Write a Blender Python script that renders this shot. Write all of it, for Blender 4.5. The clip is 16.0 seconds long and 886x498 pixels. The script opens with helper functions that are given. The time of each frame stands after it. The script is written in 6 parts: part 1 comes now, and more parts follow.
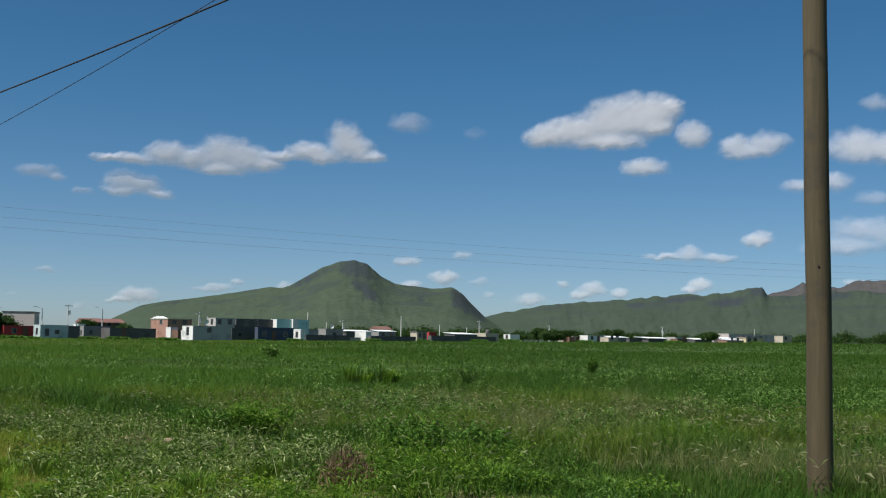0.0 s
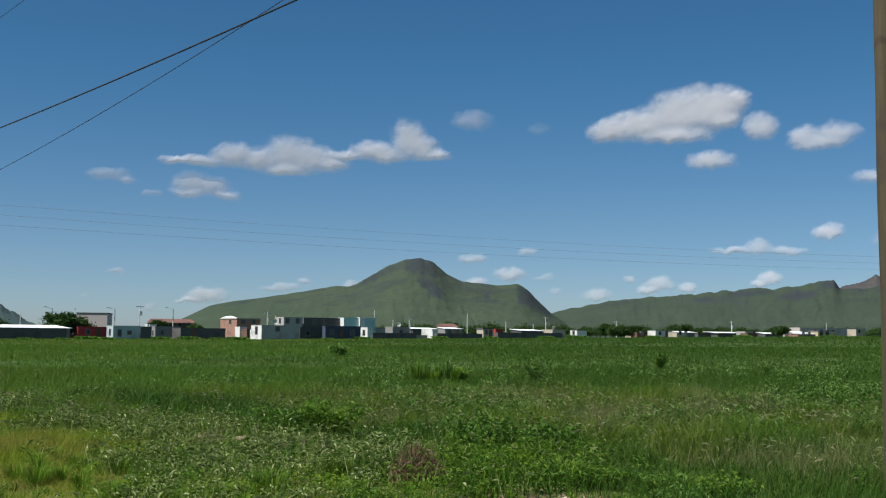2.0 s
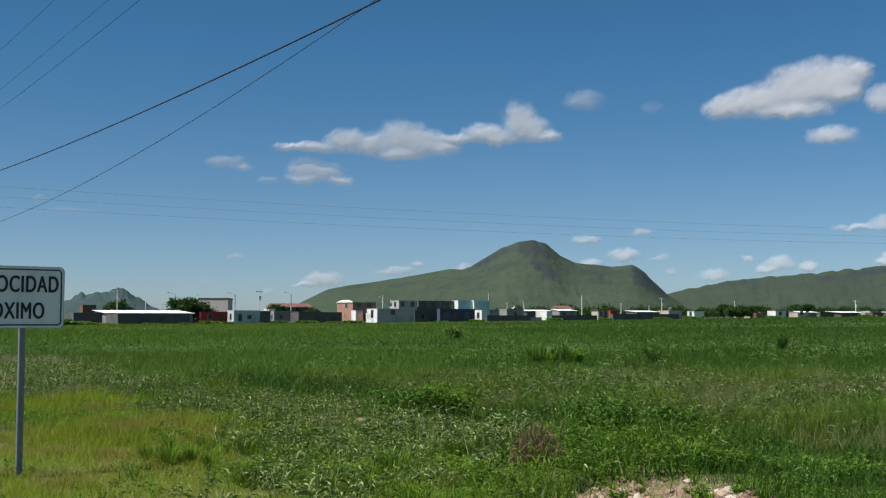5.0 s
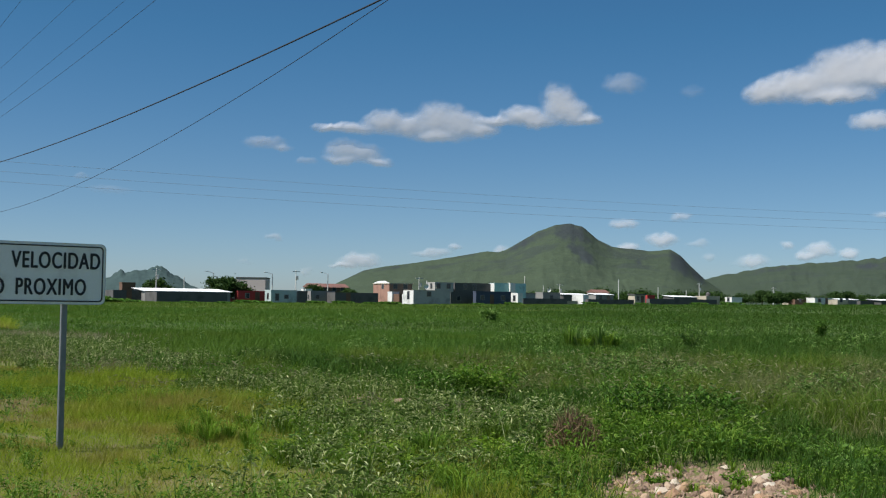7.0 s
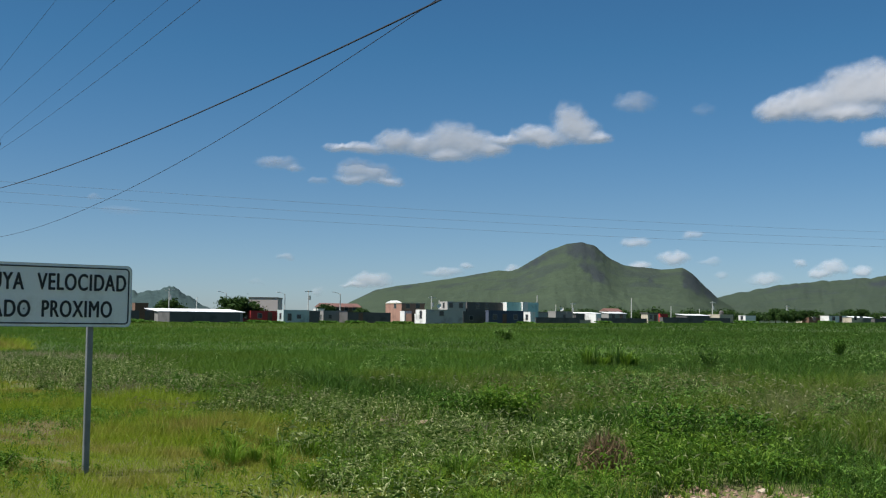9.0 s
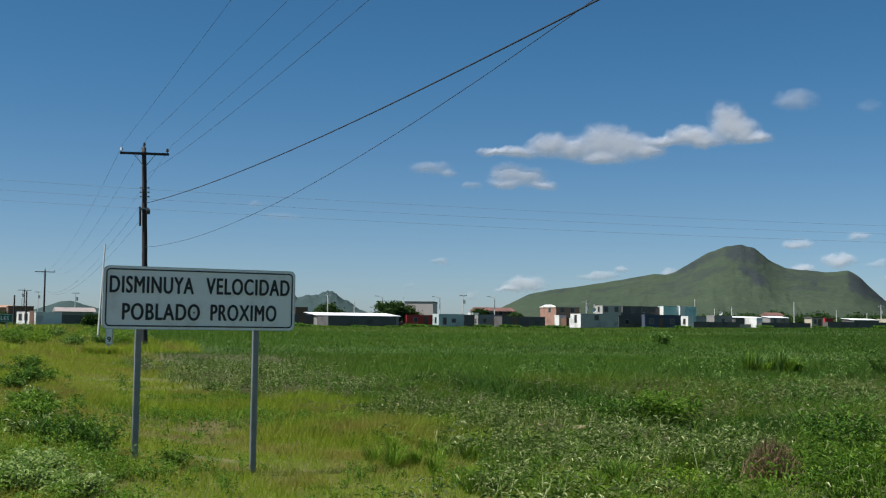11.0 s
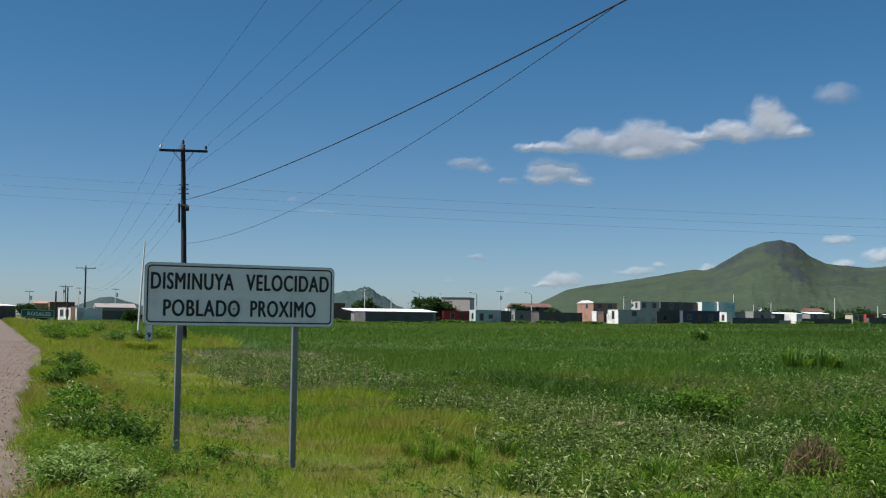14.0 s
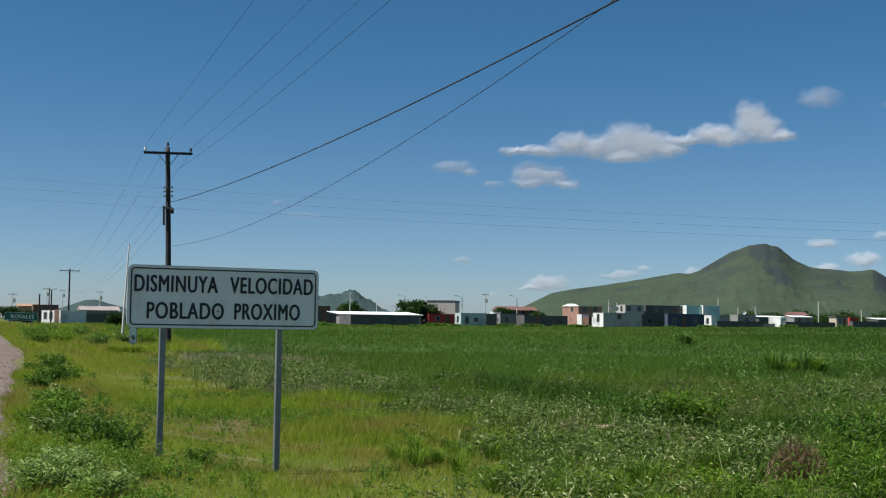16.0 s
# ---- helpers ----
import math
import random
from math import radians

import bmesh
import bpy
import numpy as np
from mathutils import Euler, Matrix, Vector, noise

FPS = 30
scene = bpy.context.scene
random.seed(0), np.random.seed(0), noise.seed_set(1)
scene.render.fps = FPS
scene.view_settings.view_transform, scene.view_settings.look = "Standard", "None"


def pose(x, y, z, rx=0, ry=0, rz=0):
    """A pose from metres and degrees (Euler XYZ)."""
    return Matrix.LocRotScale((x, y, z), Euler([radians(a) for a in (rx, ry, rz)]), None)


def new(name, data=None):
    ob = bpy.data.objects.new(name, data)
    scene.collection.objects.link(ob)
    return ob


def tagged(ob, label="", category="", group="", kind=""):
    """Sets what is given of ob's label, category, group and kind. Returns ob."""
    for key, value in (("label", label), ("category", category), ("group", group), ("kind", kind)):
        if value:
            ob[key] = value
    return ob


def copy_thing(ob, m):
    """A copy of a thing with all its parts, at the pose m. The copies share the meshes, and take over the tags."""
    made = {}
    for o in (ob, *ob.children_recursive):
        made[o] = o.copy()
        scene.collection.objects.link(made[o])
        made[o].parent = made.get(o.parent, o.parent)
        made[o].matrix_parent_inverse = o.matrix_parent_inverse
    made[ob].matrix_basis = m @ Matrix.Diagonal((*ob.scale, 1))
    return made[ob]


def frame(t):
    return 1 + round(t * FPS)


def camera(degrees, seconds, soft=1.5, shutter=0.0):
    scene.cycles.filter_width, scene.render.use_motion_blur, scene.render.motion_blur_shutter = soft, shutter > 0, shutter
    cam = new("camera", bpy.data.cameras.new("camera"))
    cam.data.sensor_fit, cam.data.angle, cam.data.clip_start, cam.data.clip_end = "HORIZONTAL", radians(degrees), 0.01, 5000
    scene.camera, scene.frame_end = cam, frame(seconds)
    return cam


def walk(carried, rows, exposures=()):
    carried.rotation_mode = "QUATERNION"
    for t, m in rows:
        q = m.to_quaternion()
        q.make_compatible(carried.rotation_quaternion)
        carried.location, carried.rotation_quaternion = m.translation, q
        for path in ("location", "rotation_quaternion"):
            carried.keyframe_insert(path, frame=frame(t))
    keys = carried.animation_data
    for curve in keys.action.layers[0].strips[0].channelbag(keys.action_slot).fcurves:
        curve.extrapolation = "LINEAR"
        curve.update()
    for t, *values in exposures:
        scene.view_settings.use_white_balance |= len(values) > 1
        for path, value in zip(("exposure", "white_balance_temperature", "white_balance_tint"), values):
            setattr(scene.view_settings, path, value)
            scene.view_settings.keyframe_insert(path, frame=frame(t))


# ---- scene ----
# camera and its way: standing at the roadside and turning to the left
cam = camera(41.81, 16.0, soft=1.2)
PATH = [
    (0.0, 0.000, -0.000, 1.350, 94.58, -0.94, -0.10),
    (0.5, 0.005, -0.003, 1.353, 94.68, -0.76, 0.63),
    (1.0, -0.008, -0.008, 1.355, 94.59, -1.37, 1.59),
    (1.5, -0.022, -0.009, 1.350, 94.18, -1.00, 2.45),
    (2.0, -0.014, -0.016, 1.351, 94.40, -0.39, 3.17),
    (2.5, -0.021, -0.004, 1.355, 94.25, -0.36, 3.02),
    (3.0, -0.022, -0.012, 1.354, 94.17, -0.30, 3.13),
    (3.5, -0.023, -0.040, 1.352, 94.15, -0.34, 3.40),
    (4.0, -0.042, -0.063, 1.352, 93.98, -0.39, 5.19),
    (4.5, -0.051, -0.042, 1.353, 93.66, -0.04, 7.16),
    (5.0, -0.047, -0.068, 1.351, 93.52, 0.05, 8.79),
    (5.2, -0.047, -0.068, 1.351, 93.38, 0.05, 9.29),
    (7.5, -0.092, -0.039, 1.349, 92.61, -0.70, 10.82),
    (8.0, -0.135, -0.008, 1.351, 92.71, -0.55, 11.31),
    (8.5, -0.189, 0.010, 1.356, 93.16, -0.75, 11.66),
    (9.0, -0.246, 0.029, 1.364, 93.57, -0.55, 11.14),
    (9.5, -0.291, 0.035, 1.364, 93.86, -0.59, 12.56),
    (10.0, -0.277, 0.035, 1.365, 94.51, -1.01, 15.73),
    (10.2, -0.277, 0.035, 1.365, 94.18, -0.91, 16.73),
    (12.3, -0.287, 0.025, 1.365, 93.54, -0.55, 20.22),
    (12.5, -0.287, 0.025, 1.365, 93.61, -0.55, 20.59),
    (13.0, -0.293, 0.029, 1.363, 93.51, -0.61, 20.55),
    (13.5, -0.302, 0.040, 1.366, 93.35, -0.86, 20.47),
    (14.0, -0.301, 0.034, 1.368, 93.47, -0.67, 20.55),
    (14.5, -0.290, 0.025, 1.366, 93.61, -0.53, 20.32),
    (15.0, -0.293, 0.038, 1.367, 93.69, -0.62, 20.20),
    (15.5, -0.289, 0.034, 1.370, 93.84, -0.84, 20.02),
    (16.0, -0.291, 0.035, 1.366, 93.63, -0.71, 19.83),
]
walk(cam, [(t, pose(*p)) for t, *p in PATH], [(0.0, 0.43, 6300, 10), (5.0, 0.46, 6300, 10), (8.5, 0.50, 6300, 10), (16.0, 0.50, 6300, 10)])

# ---- light: high sun from the left and a little behind, clear sky ----
SUN_YAW, SUN_UP = 127.0, 56.0
world = bpy.data.worlds.new("sky")
scene.world = world
world.use_nodes = True
wn, wl = world.node_tree.nodes, world.node_tree.links
sky = wn.new("ShaderNodeTexSky")
sky.sky_type = "NISHITA"
sky.sun_disc = False
sky.sun_elevation = radians(SUN_UP)
sky.sun_rotation = radians(-SUN_YAW)
sky.altitude = 1500
sky.air_density, sky.dust_density, sky.ozone_density = 0.85, 1.3, 2.5
wn["Background"].inputs["Strength"].default_value = 0.059
tint = wn.new("ShaderNodeMix")
tint.data_type, tint.blend_type = "RGBA", "MULTIPLY"
tint.inputs[0].default_value = 1.0
# the low sky is hazier and less green, the middle sky deeper
way_up = wn.new("ShaderNodeTexCoord")
split_up = wn.new("ShaderNodeSeparateXYZ")
wl.new(way_up.outputs["Generated"], split_up.inputs[0])
band = wn.new("ShaderNodeValToRGB")
band.color_ramp.elements[0].color = (0.89, 0.95, 1.07, 1)
band.color_ramp.elements[1].color = (0.83, 1.022, 1.032, 1)
for place, shade in ((0.10, (0.875, 0.985, 0.995, 1)), (0.23, (0.68, 1.02, 1.02, 1)), (0.40, (0.70, 1.0, 1.02, 1))):
    band.color_ramp.elements.new(place).color = shade
wl.new(split_up.outputs["Z"], band.inputs["Fac"])
wl.new(band.outputs["Color"], tint.inputs[7])
deep = wn.new("ShaderNodeHueSaturation")
deep.inputs["Saturation"].default_value = 1.16
wl.new(sky.outputs["Color"], deep.inputs["Color"])
wl.new(deep.outputs["Color"], tint.inputs[6])
wl.new(tint.outputs[2], wn["Background"].inputs["Color"])
sun = new("sun", bpy.data.lights.new("sun", "SUN"))
sun.data.energy, sun.data.angle, sun.data.color = 5.0, radians(0.5), (1.0, 0.96, 0.88)
sun_way = Vector((-math.sin(radians(SUN_YAW)) * math.cos(radians(SUN_UP)), math.cos(radians(SUN_YAW)) * math.cos(radians(SUN_UP)), math.sin(radians(SUN_UP))))
sun.rotation_euler = sun_way.to_track_quat("Z", "Y").to_euler()


# ---- small helpers ----
rng = np.random.default_rng(7)
ROAD = radians(42.0)
AHEAD = np.array([-math.sin(ROAD), math.cos(ROAD)])
ASIDE = np.array([math.cos(ROAD), math.sin(ROAD)])


def hash2(i, j, seed):
    h = (i.astype(np.int64) * 374761393 + j.astype(np.int64) * 668265263 + seed * 1274126177) & 0xFFFFFFFF
    h = ((h ^ (h >> 13)) * 1274126177) & 0xFFFFFFFF
    return ((h ^ (h >> 16)) & 0xFFFF) / 65535.0


def value_noise(x, y, seed=0):
    i, j = np.floor(x), np.floor(y)
    fx, fy = x - i, y - j
    fx, fy = fx * fx * (3 - 2 * fx), fy * fy * (3 - 2 * fy)
    a, b = hash2(i, j, seed), hash2(i + 1, j, seed)
    c, d = hash2(i, j + 1, seed), hash2(i + 1, j + 1, seed)
    return (a * (1 - fx) + b * fx) * (1 - fy) + (c * (1 - fx) + d * fx) * fy


def fbm(x, y, seed=0, octaves=4):
    total, amp, norm = 0.0, 1.0, 0.0
    for k in range(octaves):
        total = total + amp * value_noise(x * 2**k, y * 2**k, seed + 17 * k)
        norm += amp
        amp *= 0.5
    return total / norm


def smooth(a, b, x):
    t = np.clip((x - a) / (b - a), 0, 1)
    return t * t * (3 - 2 * t)


def along_across(x, y):
    return x * AHEAD[0] + y * AHEAD[1], x * ASIDE[0] + y * ASIDE[1]


def edge_of_road(u):
    return np.clip(0.02 + 0.048 * (u - 9), -0.2, 1.4)


def height(x, y):
    """The ground: a road bank that falls to a flat field, which rises very gently towards the town."""
    x, y = np.asarray(x, float), np.asarray(y, float)
    u, v = along_across(x, y)
    r = np.hypot(x, y)
    e = edge_of_road(u)
    z = 0.27 - 0.33 * smooth(0.0, 2.7, v - e)
    z = z + 0.05 * np.exp(-(((v - 7.2) / 1.5) ** 2)) * smooth(0.4, 0.6, fbm(x * 0.35, y * 0.35, 5))
    z = z + 0.0042 * np.clip(r - 45, 0, 200)
    yaw = np.degrees(np.arctan2(-x, y))
    z = z + smooth(55, 265, r) * np.interp(yaw, (-100, -30, -17, -9, -3, 5, 13, 40), (0, 1.5, 1.45, 1.1, 0.75, 0.42, 0.1, 0))
    rough = smooth(0.2, 1.5, v - e)
    return z + rough * (0.10 * (fbm(x * 0.5, y * 0.5, 3) - 0.5) + 0.35 * (fbm(x * 0.03, y * 0.03, 9) - 0.5) * smooth(25, 60, r))


def from_arrays(name, verts, faces, material=None, smooth_faces=False):
    me = bpy.data.meshes.new(name)
    verts, faces = np.asarray(verts, np.float32), np.asarray(faces, np.int32)
    me.vertices.add(len(verts))
    me.vertices.foreach_set("co", verts.ravel())
    n = faces.shape[1]
    me.loops.add(faces.size)
    me.loops.foreach_set("vertex_index", faces.ravel())
    me.polygons.add(len(faces))
    me.polygons.foreach_set("loop_start", np.arange(0, faces.size, n, dtype=np.int32))
    me.polygons.foreach_set("use_smooth", np.full(len(faces), smooth_faces))
    me.update(calc_edges=True)
    if material:
        me.materials.append(material)
    return me


def part(name, bm, material, parent, label="", round_off=False):
    """One mesh object under a thing or a part."""
    me = bpy.data.meshes.new(name)
    if round_off:
        for f in bm.faces:
            f.smooth = True
    bm.to_mesh(me)
    bm.free()
    me.materials.append(material)
    ob = new(name, me)
    ob.parent = parent
    if label:
        ob["label"] = label
    return ob


def thing(name, label, category, m=None, group="", kind=""):
    ob = new(name)
    ob.empty_display_size = 0.2
    if m is not None:
        ob.matrix_world = m
    return tagged(ob, label, category, group, kind)


def add_box(bm, x0, x1, y0, y1, z0, z1, m=None, bevel=0.0):
    r = bmesh.ops.create_cube(bm, size=1.0)
    vs = r["verts"]
    t = Matrix.Translation(((x0 + x1) / 2, (y0 + y1) / 2, (z0 + z1) / 2)) @ Matrix.Diagonal((x1 - x0, y1 - y0, z1 - z0, 1))
    bmesh.ops.transform(bm, matrix=(m @ t) if m is not None else t, verts=vs)
    if bevel:
        edges = list({e for v in vs for e in v.link_edges})
        bmesh.ops.bevel(bm, geom=edges, offset=bevel, segments=2, affect="EDGES")
    return bm


def box(x0, x1, y0, y1, z0, z1, bevel=0.0):
    return add_box(bmesh.new(), x0, x1, y0, y1, z0, z1, None, bevel)


def add_tube(bm, a, b, ra, rb, sides=8):
    a, b = Vector(a), Vector(b)
    m = Matrix.Translation((a + b) / 2) @ (b - a).to_track_quat("Z", "Y").to_matrix().to_4x4()
    bmesh.ops.create_cone(bm, cap_ends=True, segments=sides, radius1=ra, radius2=rb, depth=(b - a).length, matrix=m)
    return bm


def tube(a, b, ra, rb, sides=8):
    return add_tube(bmesh.new(), a, b, ra, rb, sides)


# ---- materials ----
def material(name):
    m = bpy.data.materials.new(name)
    m.use_nodes = True
    nt = m.node_tree
    return m, nt.nodes, nt.links, nt.nodes["Principled BSDF"]


def ramp(nodes, links, source, stops):
    r = nodes.new("ShaderNodeValToRGB")
    el = r.color_ramp.elements
    while len(el) < len(stops):
        el.new(0.5)
    for e, (p, c) in zip(el, stops):
        e.position, e.color = p, (*c, 1)
    links.new(source, r.inputs["Fac"])
    return r.outputs["Color"]


def noise_node(nodes, links, scale, detail=4.0, rough=0.55, coords="Object", stretch=None):
    c = nodes.new("ShaderNodeTexCoord").outputs[coords]
    if stretch:
        mp = nodes.new("ShaderNodeMapping")
        mp.inputs["Scale"].default_value = stretch
        links.new(c, mp.inputs["Vector"])
        c = mp.outputs["Vector"]
    n = nodes.new("ShaderNodeTexNoise")
    n.inputs["Scale"].default_value, n.inputs["Detail"].default_value, n.inputs["Roughness"].default_value = scale, detail, rough
    links.new(c, n.inputs["Vector"])
    return n.outputs["Fac"]


def mix_color(nodes, links, fac, a, b, blend="MIX"):
    m = nodes.new("ShaderNodeMix")
    m.data_type, m.blend_type = "RGBA", blend
    for sock, val in ((m.inputs[0], fac), (m.inputs[6], a), (m.inputs[7], b)):
        if hasattr(val, "is_output"):
            links.new(val, sock)
        else:
            sock.default_value = val if isinstance(val, float) else (*val, 1)
    return m.outputs[2]


def add_bump(nodes, links, bsdf, height_out, strength, distance):
    b = nodes.new("ShaderNodeBump")
    b.inputs["Strength"].default_value, b.inputs["Distance"].default_value = strength, distance
    links.new(height_out, b.inputs["Height"])
    links.new(b.outputs["Normal"], bsdf.inputs["Normal"])


def surface(name, dark, light, scale=3.0, rough=0.8, metal=0.0, bump=0.2, dist=0.01, fine=40.0, stretch=None, stain=None, stain_scale=0.6):
    """A worn surface: coarse tone changes, fine grain, stains and relief."""
    m, n, l, b = material(name)
    coarse = noise_node(n, l, scale, 5, 0.6, stretch=stretch)
    grain = noise_node(n, l, fine, 3, 0.6, stretch=stretch)
    col = ramp(n, l, coarse, [(0.3, dark), (0.7, light)])
    col = mix_color(n, l, 0.35, col, ramp(n, l, grain, [(0.35, dark), (0.65, light)]))
    if stain:
        mask = ramp(n, l, noise_node(n, l, stain_scale, 6, 0.65), [(0.52, (0, 0, 0)), (0.66, (1, 1, 1))])
        col = mix_color(n, l, mask, col, stain)
    l.new(col, b.inputs["Base Color"])
    b.inputs["Roughness"].default_value, b.inputs["Metallic"].default_value = rough, metal
    if bump:
        add_bump(n, l, b, grain, bump, dist)
    return m


def foliage(name, colors, patch=0.25, trans=0.35, second=None, patch_stops=(0.42, 0.6)):
    """Leaf or blade: colour by island, with larger patches across the ground; light passes partly through."""
    m, n, l, b = material(name)
    rnd = n.new("ShaderNodeNewGeometry").outputs["Random Per Island"]
    k = len(colors)
    col = ramp(n, l, rnd, [(i / max(1, k - 1), c) for i, c in enumerate(colors)])
    if second:
        mask = ramp(n, l, noise_node(n, l, patch, 4, 0.6), [(patch_stops[0], (0, 0, 0)), (patch_stops[1], (1, 1, 1))])
        col2 = ramp(n, l, rnd, [(i / max(1, len(second) - 1), c) for i, c in enumerate(second)])
        col = mix_color(n, l, mask, col, col2)
    l.new(col, b.inputs["Base Color"])
    b.inputs["Roughness"].default_value = 0.6
    b.inputs["Specular IOR Level"].default_value = 0.14
    tr = n.new("ShaderNodeBsdfTranslucent")
    l.new(col, tr.inputs["Color"])
    mx = n.new("ShaderNodeMixShader")
    mx.inputs["Fac"].default_value = trans
    l.new(b.outputs["BSDF"], mx.inputs[1])
    l.new(tr.outputs["BSDF"], mx.inputs[2])
    l.new(mx.outputs["Shader"], n["Material Output"].inputs["Surface"])
    return m


M_FIELD = foliage("field_grass", [(0.049, 0.118, 0.011), (0.067, 0.146, 0.015), (0.093, 0.172, 0.023)], 0.09, 0.32,
                  [(0.066, 0.128, 0.011), (0.098, 0.160, 0.018)], (0.46, 0.60))
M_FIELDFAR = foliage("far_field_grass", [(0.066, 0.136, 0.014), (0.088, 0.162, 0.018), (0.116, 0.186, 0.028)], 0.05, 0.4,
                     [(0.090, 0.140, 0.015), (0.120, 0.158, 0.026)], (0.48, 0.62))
M_BELT = foliage("ripe_grass", [(0.082, 0.122, 0.022), (0.140, 0.160, 0.048), (0.250, 0.235, 0.112)], 0.8, 0.3,
                 [(0.050, 0.105, 0.012), (0.090, 0.140, 0.026)], (0.50, 0.64))
M_VERGE = foliage("verge_grass", [(0.148, 0.220, 0.010), (0.212, 0.288, 0.020), (0.290, 0.345, 0.040)], 0.55, 0.45,
                  [(0.185, 0.190, 0.022), (0.300, 0.255, 0.070)], (0.47, 0.60))
M_TALL = foliage("tall_grass", [(0.045, 0.112, 0.008), (0.075, 0.152, 0.012), (0.125, 0.198, 0.024)], 0.5, 0.42,
                 [(0.088, 0.135, 0.012), (0.155, 0.190, 0.034)])
M_DARKGRASS = foliage("dark_grass", [(0.020, 0.068, 0.005), (0.034, 0.090, 0.008), (0.056, 0.116, 0.013)], 0.5, 0.25,
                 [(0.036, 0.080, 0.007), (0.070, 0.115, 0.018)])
M_BRIGHT = foliage("bright_weed_leaves", [(0.048, 0.122, 0.008), (0.096, 0.190, 0.016), (0.180, 0.275, 0.040)], 0.3, 0.38)
M_TUFT = foliage("vivid_grass_tuft", [(0.080, 0.170, 0.010), (0.135, 0.235, 0.018), (0.215, 0.315, 0.036)], 0.3, 0.38)
M_STRAW = foliage("straw", [(0.16, 0.19, 0.06), (0.27, 0.29, 0.12), (0.42, 0.42, 0.24)], 0.5, 0.3)
M_REDGRASS = foliage("reddish_dry_grass", [(0.15, 0.110, 0.055), (0.23, 0.165, 0.085), (0.29, 0.23, 0.12)], 0.5, 0.3)
M_WEED = foliage("weed_leaves", [(0.036, 0.098, 0.010), (0.066, 0.150, 0.016), (0.120, 0.210, 0.030)], 0.3, 0.25)
M_PALE = foliage("pale_weed_leaves", [(0.034, 0.084, 0.009), (0.080, 0.140, 0.022), (0.145, 0.208, 0.050), (0.250, 0.305, 0.105), (0.500, 0.530, 0.270)], 0.3, 0.15)
M_FERN = foliage("pale_fern_leaves", [(0.115, 0.205, 0.030), (0.210, 0.310, 0.075), (0.380, 0.460, 0.170)], 0.3, 0.35)
M_FIELDWEED = foliage("field_weed_leaves", [(0.046, 0.115, 0.012), (0.080, 0.165, 0.024), (0.125, 0.220, 0.044), (0.240, 0.335, 0.105)], 0.3, 0.25)
M_DEAD = foliage("dead_weed_stalks", [(0.140, 0.150, 0.055), (0.220, 0.205, 0.110), (0.340, 0.310, 0.200)], 0.3, 0.2)
M_DRYSTEM = foliage("dry_twigs", [(0.105, 0.072, 0.038), (0.175, 0.122, 0.066), (0.265, 0.195, 0.110)], 0.3, 0.15)
M_TREE = foliage("tree_leaves", [(0.020, 0.045, 0.010), (0.032, 0.070, 0.014), (0.052, 0.095, 0.020)], 0.3, 0.25)
M_BARK = surface("tree_bark", (0.07, 0.05, 0.035), (0.16, 0.12, 0.09), 6.0, 0.9)
M_STEM = surface("weed_stem", (0.05, 0.09, 0.02), (0.10, 0.14, 0.04), 8.0, 0.7)


def soil_material():
    """Soil under the plants: green litter in the field, bare reddish soil in patches."""
    m, n, l, b = material("soil")
    big = noise_node(n, l, 0.12, 6, 0.6)
    mid = noise_node(n, l, 1.7, 5, 0.65)
    fine = noise_node(n, l, 26.0, 4, 0.6)
    field = ramp(n, l, big, [(0.35, (0.026, 0.064, 0.009)), (0.65, (0.045, 0.092, 0.015))])
    verge = ramp(n, l, mid, [(0.35, (0.080, 0.115, 0.009)), (0.50, (0.128, 0.125, 0.026)), (0.66, (0.205, 0.145, 0.075))])
    geo = n.new("ShaderNodeNewGeometry")
    across = n.new("ShaderNodeVectorMath")
    across.operation = "DOT_PRODUCT"
    l.new(geo.outputs["Position"], across.inputs[0])
    across.inputs[1].default_value = (math.cos(ROAD), math.sin(ROAD), 0)
    wob = n.new("ShaderNodeMath")
    wob.operation = "MULTIPLY_ADD"
    l.new(mid, wob.inputs[0])
    wob.inputs[1].default_value = 4.0
    l.new(across.outputs["Value"], wob.inputs[2])
    mr = n.new("ShaderNodeMapRange")
    mr.inputs["From Min"].default_value, mr.inputs["From Max"].default_value = 8.2, 10.4
    l.new(wob.outputs[0], mr.inputs["Value"])
    col = mix_color(n, l, mr.outputs["Result"], verge, field)
    col = mix_color(n, l, 0.45, col, ramp(n, l, fine, [(0.3, (0.024, 0.036, 0.005)), (0.7, (0.120, 0.130, 0.024))]))
    l.new(col, b.inputs["Base Color"])
    b.inputs["Roughness"].default_value = 0.95
    add_bump(n, l, b, mid, 0.6, 0.1)
    return m


M_SOIL = soil_material()
M_ROAD = surface("asphalt", (0.13, 0.115, 0.11), (0.20, 0.18, 0.17), 0.8, 0.9, bump=0.4, dist=0.006, fine=70.0, stain=(0.09, 0.085, 0.08), stain_scale=0.35)
M_SHOULDER = surface("gravel_shoulder", (0.105, 0.075, 0.060), (0.185, 0.136, 0.110), 0.9, 0.95, bump=0.6, dist=0.015, fine=45.0, stain=(0.15, 0.125, 0.095), stain_scale=0.5)
M_DIRT = surface("bare_dirt", (0.090, 0.056, 0.033), (0.175, 0.115, 0.072), 1.5, 0.95, bump=0.5, dist=0.02, fine=20.0)
M_CLAY = surface("pale_clay_soil", (0.17, 0.115, 0.075), (0.30, 0.22, 0.15), 2.5, 0.95, bump=0.5, dist=0.02, fine=22.0)
